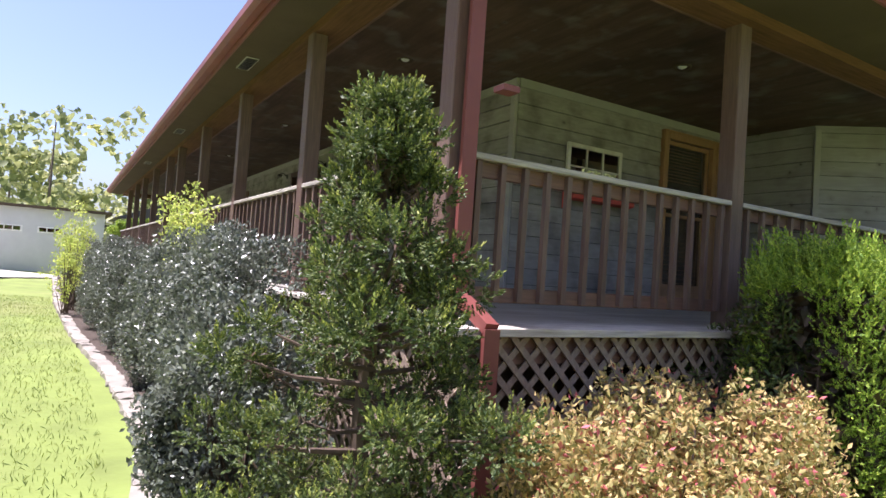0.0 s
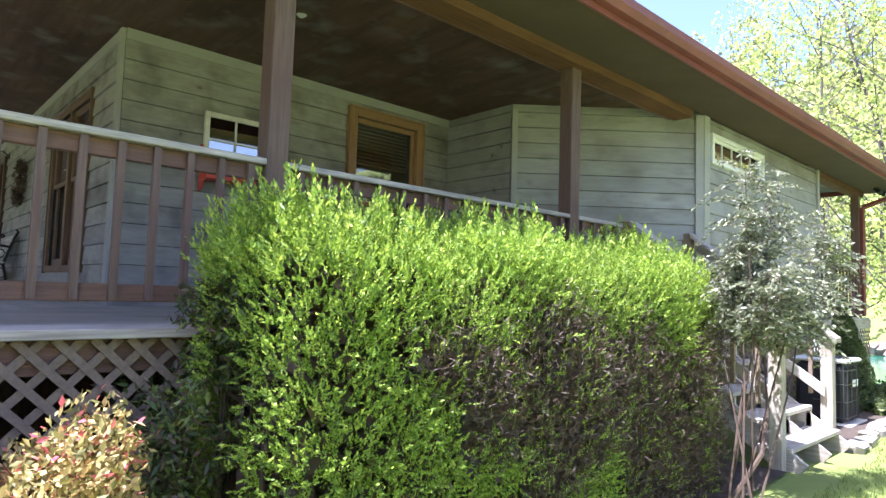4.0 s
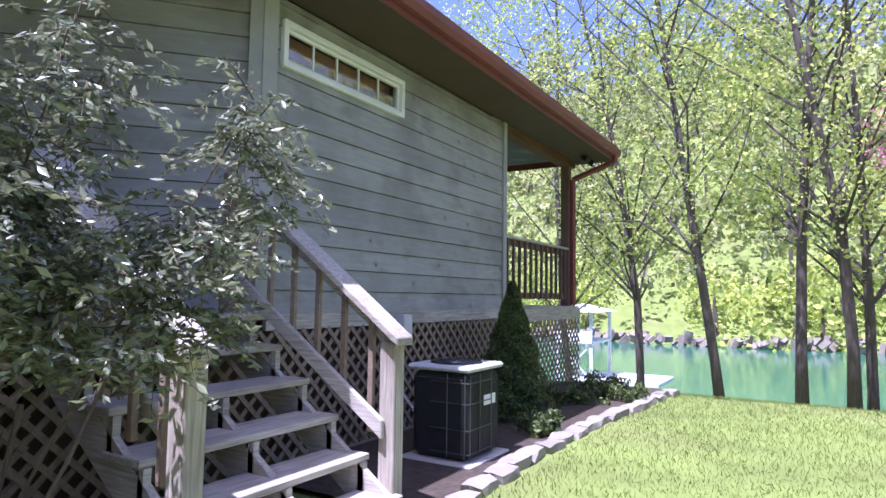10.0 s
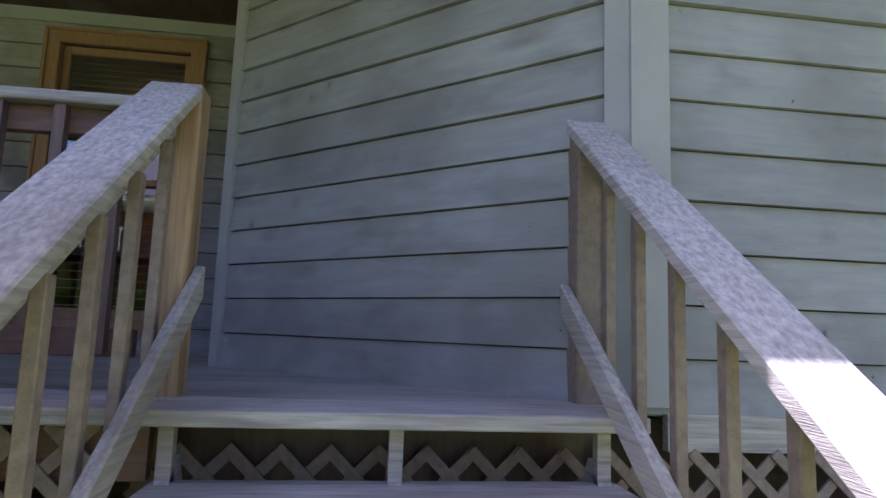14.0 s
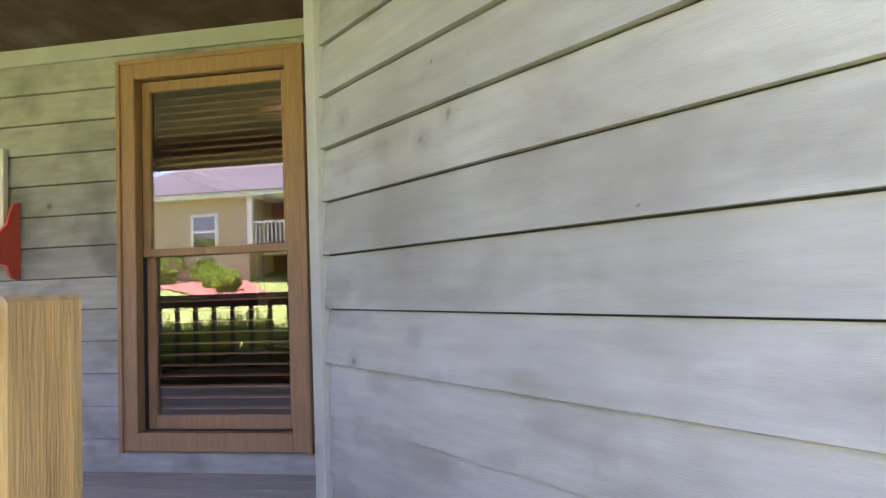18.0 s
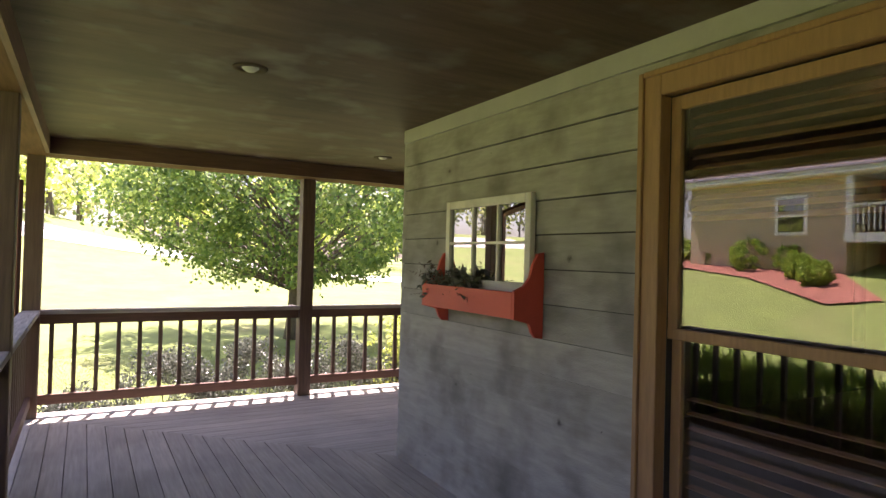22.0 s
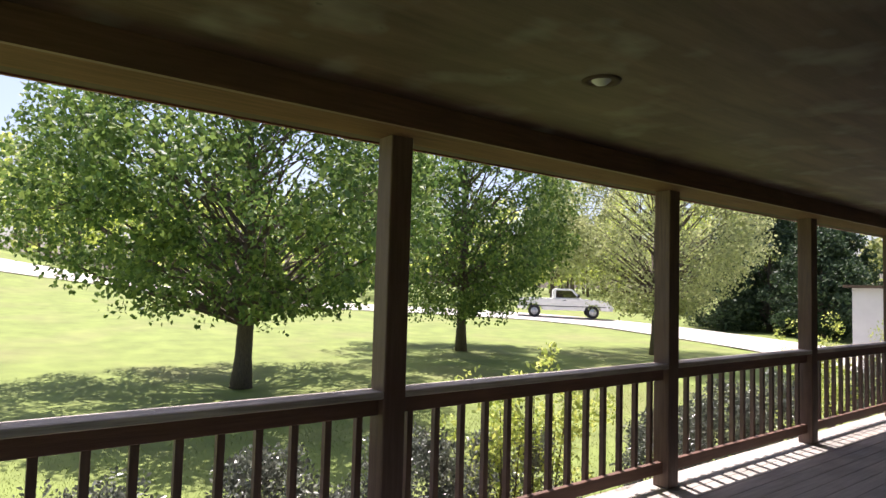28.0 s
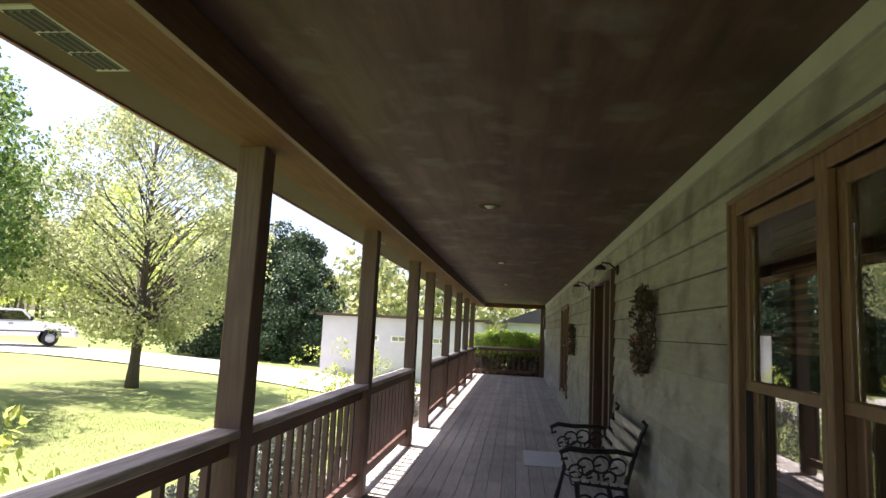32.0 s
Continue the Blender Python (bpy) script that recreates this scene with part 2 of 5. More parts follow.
ROOM = mat("room_paint", (0.20, 0.16, 0.12), 0.8, 0.1, 2)
IRON = mat("black_cast_iron", (0.018, 0.017, 0.017), 0.45, 0.3, 12, metal=0.3)
DARKMETAL = mat("dark_grey_metal", (0.035, 0.036, 0.04), 0.5, 0.2, 5, metal=0.4)
WIRE = mat("steel_wire", (0.12, 0.12, 0.12), 0.45, 0.1, 5, metal=0.7)
GREYMETAL = mat("light_grey_metal", (0.55, 0.56, 0.56), 0.5, 0.08, 5)
LATTICE = mat("lattice_strip", (0.27, 0.205, 0.15), 0.8, 0.25, 8, (4, 4, 4), (0.15, 0.11, 0.08), 0.5, 1.8, 0.2, 40)
STONE = mat("edging_stone", (0.27, 0.245, 0.205), 0.85, 0.2, 6, (1, 1, 1), (0.25, 0.22, 0.18), 0.6, 5.0, 0.6, 25, per_object=0.18)
GRASS = mat("lawn", (0.165, 0.215, 0.045), 0.9, 0.25, 1.2, (1, 1, 1), (0.22, 0.20, 0.085), 0.45, 0.35, 0.6, 18)
BLADE = mat("grass_blade", (0.19, 0.245, 0.05), 0.7, 0.2, 3, bump=0, per_island=0.35, trans=0.35)
CONCRETE = mat("concrete_drive", (0.50, 0.47, 0.42), 0.85, 0.12, 1.0, (1, 1, 1), (0.38, 0.35, 0.3), 0.5, 0.4, 0.2, 30)
MULCH = mat("brown_mulch", (0.062, 0.046, 0.033), 0.95, 0.4, 14, bump=0.8, bump_scale=30)
WATER = mat("lake_water", (0.032, 0.14, 0.09), 0.12, 0.1, 0.4, (1, 1, 1), (0.04, 0.165, 0.11), 0.5, 0.05, 0.12, 3)
BARK = mat("grey_bark", (0.12, 0.095, 0.075), 0.9, 0.35, 12, (4, 4, 0.8), None, 0, 1, 0.6, 25)
DARKBARK = mat("dark_bark", (0.10, 0.085, 0.072), 0.9, 0.35, 12, (4, 4, 0.8), None, 0, 1, 0.6, 25)
TIRE = mat("black_rubber", (0.02, 0.02, 0.02), 0.85, 0.2, 6)
TRUCKWHITE = mat("white_car_paint", (0.80, 0.80, 0.80), 0.25, 0.03, 3, bump=0)
CARGLASS = glass_mat("car_glass", (0.05, 0.06, 0.07), 0.3)
BEIGE = mat("beige_stucco", (0.50, 0.40, 0.26), 0.85, 0.06, 3, bump_scale=40)
GREYROOF = mat("grey_shingle_roof", (0.085, 0.075, 0.08), 0.9, 0.2, 15)
BRICKRED = mat("red_mulch", (0.30, 0.11, 0.075), 0.95, 0.3, 10, bump=0.6)
SHEDWHITE = mat("pale_shed_wall", (0.55, 0.56, 0.56), 0.8, 0.05, 2)


def leafmat(name, color, amount=0.35, trans=0.4, rough=0.55):
    return mat(name, color, rough, 0.2, 3.0, bump=0, per_island=amount, trans=trans)


PEAR = leafmat("pear_leaves", (0.16, 0.255, 0.065), 0.5)
PEARLIGHT = leafmat("budding_leaves", (0.43, 0.47, 0.22), 0.25, 0.55)
LAKELEAF = leafmat("spring_leaves", (0.50, 0.58, 0.14), 0.35, 0.55)
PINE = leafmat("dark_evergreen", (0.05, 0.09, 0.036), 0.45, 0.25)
HEDGE = leafmat("bright_hedge", (0.30, 0.43, 0.06), 0.45, 0.35)
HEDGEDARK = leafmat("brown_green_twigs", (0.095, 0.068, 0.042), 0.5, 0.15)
CYPRESS = leafmat("cypress_green", (0.095, 0.135, 0.035), 0.6, 0.25)
CYPRESSTIP = leafmat("cypress_tips", (0.24, 0.29, 0.06), 0.5, 0.3)
HOLLY = leafmat("glossy_holly", (0.15, 0.17, 0.13), 0.55, 0.2, 0.28)
NANDGREY = leafmat("grey_green_leaf", (0.20, 0.225, 0.135), 0.5, 0.3, 0.27)
NANDRED = leafmat("yellow_pink_leaf", (0.43, 0.36, 0.13), 0.6, 0.35)
PINKLEAF = leafmat("pink_leaf", (0.46, 0.14, 0.11), 0.5, 0.4)
REDBUD = leafmat("pink_blossom", (0.55, 0.22, 0.28), 0.35, 0.4)
TWIG = mat("brown_twig", (0.085, 0.058, 0.04), 0.9, 0.3, 10)
FARWOOD = leafmat("far_woods_leaves", (0.33, 0.36, 0.15), 0.5, 0.45)
BAREWOOD = leafmat("bare_spring_twigs", (0.27, 0.25, 0.20), 0.4, 0.3)


knots(PLY, 4.0, 0.1)


# ---- building helpers ----
def link(name, bm, material, parent=None, label="", smooth=False):
    me = bpy.data.meshes.new(name)
    bm.to_mesh(me)
    bm.free()
    me.materials.append(material)
    if smooth:
        me.polygons.foreach_set("use_smooth", [True] * len(me.polygons))
    ob = new(name, me)
    if parent:
        ob.parent = parent
    if label:
        ob["label"] = label
    return ob


def part(name, bm, material, parent, label="", smooth=False):
    return link(name, bm, material, parent, label, smooth)


def thing(name, label, category, group="", at=None):
    ob = new(name)
    ob.empty_display_size = 0.1
    if at is not None:
        ob.location = at
    return tagged(ob, label, category, group)


def setting(name, label, category="structure"):
    return tagged(new(name), label, category, "", "structure")


def hexa(bm, corners):
    """Eight corners: four below and four above, in the same order round."""
    v = [bm.verts.new(c) for c in corners]
    for f in ((3, 2, 1, 0), (4, 5, 6, 7), (0, 1, 5, 4), (1, 2, 6, 5), (2, 3, 7, 6), (3, 0, 4, 7)):
        bm.faces.new([v[i] for i in f])


def box(x0, x1, y0, y1, z0, z1, bm=None, bevel=0.0, m=None):
    own = bm is None
    bm = bm or bmesh.new()
    x0, x1, y0, y1, z0, z1 = min(x0, x1), max(x0, x1), min(y0, y1), max(y0, y1), min(z0, z1), max(z0, z1)
    c = [(x0, y0, z0), (x1, y0, z0), (x1, y1, z0), (x0, y1, z0), (x0, y0, z1), (x1, y0, z1), (x1, y1, z1), (x0, y1, z1)]
    if m is not None:
        c = [m @ Vector(p) for p in c]
    hexa(bm, c)
    if bevel and own:
        bmesh.ops.bevel(bm, geom=bm.edges[:], offset=bevel, segments=1, affect='EDGES')
    return bm


def bar(p, q, w, h, bm=None, bevel=0.0, up=(0, 0, 1)):
    """A bar of width w and height h whose axis runs from p to q."""
    own = bm is None
    bm = bm or bmesh.new()
    p, q = Vector(p), Vector(q)
    d = (q - p).normalized()
    side = d.cross(Vector(up))
    side = side.normalized() if side.length > 1e-4 else Vector((1, 0, 0))
    top = side.cross(d).normalized()
    s, t = side * w / 2, top * h / 2
    hexa(bm, [p - s - t, p + s - t, q + s - t, q - s - t, p - s + t, p + s + t, q + s + t, q - s + t])
    if bevel and own:
        bmesh.ops.bevel(bm, geom=bm.edges[:], offset=bevel, segments=1, affect='EDGES')
    return bm


def tube(points, radii, bm=None, sides=8):
    bm = bm or bmesh.new()
    pts = [Vector(p) for p in points]
    rings = []
    for i, p in enumerate(pts):
        d = (pts[min(i + 1, len(pts) - 1)] - pts[max(i - 1, 0)]).normalized()
        a = d.cross(Vector((0, 0, 1)) if abs(d.z) < 0.9 else Vector((1, 0, 0))).normalized()
        b = d.cross(a)
        r = radii[i] if isinstance(radii, (list, tuple)) else radii
        rings.append([bm.verts.new(p + (a * math.cos(k * math.tau / sides) + b * math.sin(k * math.tau / sides)) * r) for k in range(sides)])
    for r0, r1 in zip(rings, rings[1:]):
        for k in range(sides):
            bm.faces.new((r0[k], r0[(k + 1) % sides], r1[(k + 1) % sides], r1[k]))
    bm.faces.new(rings[0][::-1])
    bm.faces.new(rings[-1])
    return bm


def lathe(profile, centre, bm=None, sides=20, axis='z'):
    bm = bm or bmesh.new()
    c = Vector(centre)
    rings = []
    for r, h in profile:
        ring = []
        for k in range(sides):
            a, b = r * math.cos(k * math.tau / sides), r * math.sin(k * math.tau / sides)
            ring.append(bm.verts.new(c + (Vector((a, b, h)) if axis == 'z' else Vector((h, a, b)) if axis == 'x' else Vector((a, h, b)))))
        rings.append(ring)
    for r0, r1 in zip(rings, rings[1:]):
        for k in range(sides):
            bm.faces.new((r0[k], r0[(k + 1) % sides], r1[(k + 1) % sides], r1[k]))
    bm.faces.new(rings[0][::-1])
    bm.faces.new(rings[-1])
    return bm


def outline(points, axis, a, b, bm=None):
    """A flat shape given by points in two dimensions, drawn out from a to b along axis x, y or z."""
    bm = bm or bmesh.new()
    def at(p, h):
        return (h, p[0], p[1]) if axis == 'x' else (p[0], h, p[1]) if axis == 'y' else (p[0], p[1], h)
    lo, hi = [bm.verts.new(at(p, a)) for p in points], [bm.verts.new(at(p, b)) for p in points]
    bm.faces.new(lo[::-1])
    bm.faces.new(hi)
    for i in range(len(points)):
        j = (i + 1) % len(points)
        bm.faces.new((lo[i], lo[j], hi[j], hi[i]))
    return bm


def leaves(name, centres, size, material, parent, label="", out=None, spread=0.9, slim=0.5, seed=0, droop=0.0):
    """One mesh of many small folded leaves at the given places; out: the way that each one grows, if any."""
    rng = np.random.default_rng(seed)
    c = np.asarray(centres, float)
    n = len(c)
    d = rng.normal(size=(n, 3))
    if out is not None:
        d = d * spread + np.asarray(out)
    d[:, 2] -= droop
    d /= np.linalg.norm(d, axis=1)[:, None] + 1e-9
    s = np.cross(d, rng.normal(size=(n, 3)))
    s /= np.linalg.norm(s, axis=1)[:, None] + 1e-9
    up = np.cross(s, d)
    ln = size * rng.uniform(0.6, 1.4, (n, 1))
    wd = ln * slim
    v = np.empty((n, 4, 3))
    v[:, 0] = c - d * ln * 0.5
    v[:, 1] = c + s * wd * 0.5 + up * wd * 0.18
    v[:, 2] = c + d * ln * 0.5
    v[:, 3] = c - s * wd * 0.5 + up * wd * 0.18
    me = bpy.data.meshes.new(name)
    me.vertices.add(4 * n)
    me.vertices.foreach_set("co", v.ravel())
    idx = (np.arange(n)[:, None] * 4 + np.array([0, 1, 2, 0, 2, 3])).ravel()
    me.loops.add(6 * n)
    me.loops.foreach_set("vertex_index", idx.astype(np.int32))
    me.polygons.add(2 * n)
    me.polygons.foreach_set("loop_start", np.arange(0, 6 * n, 3, dtype=np.int32))
    me.polygons.foreach_set("loop_total", np.full(2 * n, 3, dtype=np.int32))
    me.update(calc_edges=True)
    me.materials.append(material)
    ob = new(name, me)
    if parent:
        ob.parent = parent
    if label:
        ob["label"] = label
    return ob


def clumped(rng, centres, radii, per):
    """Places gathered round centres, per for each, and the way out from each centre."""
    c = np.repeat(np.asarray(centres, float), per, axis=0)
    radii = np.asarray(radii, float)
    r = np.repeat((radii if radii.ndim == 2 else radii[:, None]) * np.ones((len(centres), 3)), per, axis=0)
    d = rng.normal(size=c.shape)
    d /= np.linalg.norm(d, axis=1)[:, None]
    return c + d * r * rng.uniform(0.35, 1.0, (len(c), 1)) ** 0.6, d


def plumes(name, bases, dirs, length, per, leaf, material, parent, label="", seed=0, slim=0.22, fan=0.55):
    """One mesh of feathery sprays: slim leaflets set along short curved stems that grow from bases along dirs."""
    rng = np.random.default_rng(seed)
    b, d = np.asarray(bases, float), np.asarray(dirs, float)
    d = d / (np.linalg.norm(d, axis=1)[:, None] + 1e-9)
    n = len(b)
    ln = length * rng.uniform(0.6, 1.35, (n, 1))
    side = np.cross(d, rng.normal(size=(n, 3)))
    side /= np.linalg.norm(side, axis=1)[:, None] + 1e-9
    bend = np.cross(d, side) * rng.uniform(-0.25, 0.25, (n, 1))
    cs, ds = [], []
    for k in range(per):
        f = (k + 0.5) / per
        hand = 1 if k % 2 else -1
        out = side * hand * fan * (1.1 - f)
        c = b + (d * f + bend * f * f) * ln + out * leaf * 0.5
        cs.append(c + rng.normal(0, leaf * 0.12, (n, 3)))
        ds.append(d + out * 1.4 + bend * f)
    return leaves(name, np.concatenate(cs), leaf, material, parent, label, out=np.concatenate(ds), spread=0.25, slim=slim, seed=seed)


def ground_z(x, y):
    z = -1.2
    if y > 3.5:
        z += 0.032 * (min(y, 60) - 3.5)
    if y > 12:
        z += 0.0021 * (min(y, 55) - 12) ** 2 * max(0, min(1, (15 - x) / 20))
    if x < -8:
        z += 0.2 * (min(-x, 26) - 8) * min(1, max(0, (y + 14) / 10)) * max(0, min(1, (24 - y) / 8))
    if y < -11.5:
        k = min(1, (-11.5 - y) / 8)
        z -= 2.6 * k * k * (3 - 2 * k)
    if y < -50:
        z += 0.62 * min(-50 - y, 75)
    return z


# ---- ground, water, drive ----
def make_ground():
    xs = sorted(set(list(np.arange(-12, 40, 1.0)) + list(np.arange(-120, -12, 6.0)) + list(np.arange(40, 160, 6.0)) + [-900, -400, 400, 900]))
    ys = sorted(set(list(np.arange(-24, 30, 1.0)) + list(np.arange(-140, -24, 4.0)) + list(np.arange(30, 140, 5.0)) + [-900, -400, 400, 900]))
    bm = bmesh.new()
    rnd = random.Random(3)
    grid = [[bm.verts.new((x, y, ground_z(x, y) + (rnd.uniform(-0.02, 0.02) if abs(x) < 40 else 0))) for x in xs] for y in ys]
    for j in range(len(ys) - 1):
        for i in range(len(xs) - 1):
            bm.faces.new((grid[j][i], grid[j][i + 1], grid[j + 1][i + 1], grid[j + 1][i]))
    tagged(link("ground", bm, GRASS, smooth=True), "mown spring lawn running down to a lake", "lawn", "", "structure")
    bm = bmesh.new()
    v = [bm.verts.new(p) for p in ((-600, -58, -3.1), (600, -58, -3.1), (600, -15.5, -3.1), (-600, -15.5, -3.1))]
    bm.faces.new(v)
    tagged(link("water", bm, WATER), "green lake water", "lake", "", "structure")


def ribbon(name, pts, width, material, lift, label, category):
    bm = bmesh.new()
    fine = []
    for a, b in zip(pts, pts[1:]):
        n = max(1, int(math.dist(a, b) / 1.0))
        fine += [(a[0] + (b[0] - a[0]) * k / n, a[1] + (b[1] - a[1]) * k / n) for k in range(n)]
    fine.append(pts[-1])
    for _ in range(6):
        fine = [fine[0]] + [((p[0] + q[0] * 2 + r[0]) / 4, (p[1] + q[1] * 2 + r[1]) / 4) for p, q, r in zip(fine, fine[1:], fine[2:])] + [fine[-1]]
    rows = []
    for i, p in enumerate(fine):
        a, b = fine[max(i - 1, 0)], fine[min(i + 1, len(fine) - 1)]
        d = Vector((b[0] - a[0], b[1] - a[1], 0)).normalized()
        s = Vector((-d.y, d.x, 0)) * width / 2
        row = []
        for k in range(5):
            x, y = p[0] + s.x * (k / 2 - 1), p[1] + s.y * (k / 2 - 1)
            row.append(bm.verts.new((x, y, ground_z(x, y) + lift)))
        rows.append(row)
    for r0, r1 in zip(rows, rows[1:]):
        for k in range(4):
            bm.faces.new((r0[k], r0[k + 1], r1[k + 1], r1[k]))
    return tagged(link(name, bm, material), label, category, "", "structure")


make_ground()
ribbon("driveway", [(24, 5), (27.5, 11), (28.5, 16), (29.5, 22), (28, 28), (21, 35), (8, 43), (-8, 48), (-40, 50)], 6.0, CONCRETE, 0.05, "pale concrete driveway curving across the lawn", "driveway")
bm = bmesh.new()
for pts in ([(-4.1, -5.7), (-2.6, -5.7), (-2.6, -11.9), (-4.3, -11.9), (-4.1, -9.6), (-4.0, -7.6)],
            [(-4.3, 3.9), (-4.3, 0.5), (-4.1, -4.1), (-2.6, -4.1), (-2.6, 3.0), (26, 2.7), (26, 4.4), (12, 4.15), (6, 3.85), (2.2, 3.55), (-0.44, 3.45), (-2.4, 3.75)]):
    bm.faces.new([bm.verts.new((x, y, -1.165 + 0.05 * max(0, y - 3.5))) for x, y in pts])
tagged(link("ground_bed", bm, MULCH), "dark brown mulch bed along the house", "flower bed", "", "structure")

# ---- walls with lap siding ----
ROW = 0.1845
rnd = random.Random(11)


def lap_wall(name, p0, p1, z0, z1, holes=(), label="grey-green painted lap siding wall", thick=0.12, laps=True, joint=3.6, paint=None):
    """A wall from p0 to p1 whose outer face is on the right of that way; holes: (from, to, bottom, top)."""
    p0, p1 = Vector((*p0, 0)), Vector((*p1, 0))
    length = (p1 - p0).length
    u = (p1 - p0) / length
    n = Vector((u.y, -u.x, 0))
    owner = setting(name, label, "wall")

    def slab(bm, a, b, c, d, o0, o1, o2=None, o3=None):
        o2, o3 = (o0 if o2 is None else o2), (o1 if o3 is None else o3)
        f = lambda t, o, z: p0 + u * t + n * o + Vector((0, 0, z))
        hexa(bm, [f(a, o0, c), f(b, o0, c), f(b, o1, c), f(a, o1, c), f(a, o2, d), f(b, o2, d), f(b, o3, d), f(a, o3, d)])

    bm = bmesh.new()
    cuts = sorted({0, length, *[h[0] for h in holes], *[h[1] for h in holes]})
    for a, b in zip(cuts, cuts[1:]):
        spans = sorted((h[2], h[3]) for h in holes if h[0] < (a + b) / 2 < h[1])
        z = z0
        for c, d in spans:
            if c > z:
                slab(bm, a, b, z, c, -thick, 0)
            z = d
        if z < z1:
            slab(bm, a, b, z, z1, -thick, 0)
    # Lapped walls get the near-black sheet, which paints shade into the board gaps.
    part("sheathing", bm, GAPDARK if laps else TRIMGREY, owner)
    if not laps:
        return owner
    count = 0
    for k in range(int((z1 - z0) / ROW) + 1):
        c, d = z0 + k * ROW, min(z0 + (k + 1) * ROW - 0.006, z1)
        if d - c < 0.03:
            continue
        free, t = [], 0.0
        for h in sorted(h for h in holes if h[2] < d - 0.006 and h[3] > c + 0.005):
            free.append((t, h[0]))
            t = h[1]
        free.append((t, length))
        for h in (h for h in holes if h[2] < d - 0.006 and h[3] > c + 0.005):
            for e0, e1 in ((c, h[2]), (h[3], d)):
                if e1 - e0 > 0.008:
                    lean = lambda z: 0.026 - 0.017 * (z - c) / (d - c)
                    bm = bmesh.new()
                    slab(bm, h[0] + 0.001, h[1] - 0.001, e0, e1, 0.001, lean(e0), 0.001, lean(e1))
                    part("board", bm, paint or SIDING, owner)
        for a, b in free:
            t = a
            while t < b - 0.01:
                e = b if b - t < joint * 1.4 else t + joint * rnd.uniform(0.7, 1.15)
                bm = bmesh.new()
                slab(bm, t + 0.001, e - 0.001, c, d, 0.001, 0.026 + rnd.uniform(-0.003, 0.004), 0.001, 0.009)
                part("board", bm, paint or SIDING, owner)
                t = e
    return owner


CEIL = 2.49
DECK = 0.0
TW = (2.49, 3.40, 0.225, 2.225)       # tall window on the side wall, distances from the corner
FW = (0.98, 2.58, 0.37, 2.06)       # twin windows on the front wall
FW2 = (11.9, 13.42, 0.37, 2.00)
DOOR = (6.2, 8.0, 0.02, 2.1)
HW = (0.22, 1.75, 1.93, 2.205)       # low wide window on the lake-side wall
END = 21.5
RY, DX, LX, LY, LE = -3.98, -1.12, -2.65, -5.68, -9.80
lap_wall("wall_side", (0, 0), (0, RY), 0, CEIL, [TW], joint=3.0, paint=MILDEW)
lap_wall("wall_return", (0, RY), (DX, RY), 0, CEIL)
lap_wall("wall_diagonal", (DX, RY), (LX, LY), 0, CEIL)
lap_wall("wall_lake_side", (LX, LY), (LX, LE), -0.02, 2.43, [HW])
lap_wall("wall_front", (END, 0), (0, 0), 0, CEIL, [(END - h[1], END - h[0], h[2], h[3]) for h in (FW, FW2, DOOR)], paint=MILDEW)
lap_wall("wall_back", (LX, LE), (END, LE), 0, CEIL, laps=False)
lap_wall("wall_far_end", (END, LE), (END, 0), 0, CEIL, laps=False)
corners = setting("trim", "grey-green painted corner boards", "trim")
for x, y, w in ((LX - 0.018, LY + 0.01, 0.13), (LX - 0.018, LE, 0.08)):
    part("corner_board", box(x - 0.03, x, y - w, y + 0.016, 0, 2.43, bevel=0.003), TRIMGREY, corners)
part("corner_board", box(-0.004, 0.085, 0.001, 0.04, 0, CEIL, bevel=0.003), TRIMGREY, corners)
u = Vector((LX - DX, LY - RY, 0)).normalized()
n = Vector((u.y, -u.x, 0))
for t, w in ((0.035, 0.07), (math.hypot(LX - DX, LY - RY) - 0.035, 0.11)):
    c = Vector((DX, RY, 0)) + u * t + n * 0.022
    part("corner_board", bar(c, c + Vector((0, 0, 2.43)), w, 0.044, bevel=0.003, up=n), TRIMGREY, corners)
for x0, x1, y0, y1 in ((-0.03, 0, RY, 0), (0.09, END, 0, 0.03)):
    part("frieze_board", box(x0, x1, y0, y1, CEIL - 0.1, CEIL - 0.001), TRIMGREY, corners)
part("water_table", box(LX - 0.04, LX - 0.001, LE, LY - 0.1, -0.14, -0.02), WEATHERY, corners)

# ---- ceiling, beams, roof ----
bm = box(-2.45, 0, -6.3, 2.16, CEIL, CEIL + 0.03)
box(0, END + 0.3, 0, 2.16, CEIL, CEIL + 0.03, bm)
box(-2.4, 3, -12.6, LE, CEIL, CEIL + 0.03, bm)
tagged(link("ceiling", bm, PLY), "brown stained plywood porch ceiling", "ceiling", "", "structure")
beams = setting("beam", "cedar porch beam on the posts", "beam")
part("beam_side", box(-2.68, -2.45, LY + 0.3, 2.42, 2.345, 2.56), BEAMY, beams)
part("beam_front", box(-2.45, END + 0.3, 2.13, 2.42, 2.345, 2.56), BEAMX, beams)
part("beam_back", box(-2.65, -2.47, -12.7, LE - 0.05, 2.345, 2.56), BEAMY, beams)
part("beam_end", box(END + 0.3, END + 0.5, -0.1, 2.42, 2.345, 2.56), BEAMY, beams)
part("inner_trim_side", box(-2.449, -2.42, -5.3, 2.11, 2.345, 2.489), STAINY, beams)
part("inner_trim_front", box(-2.42, END + 0.3, 2.10, 2.129, 2.345, 2.489), STAINX, beams)
EX, EY, BY = -3.3, 2.83, -12.75
soffit = setting("soffit", "dull painted soffit under the eaves", "soffit")
part("soffit_side", box(EX, -2.68, BY, EY, 2.43, 2.455), SOFFIT, soffit)
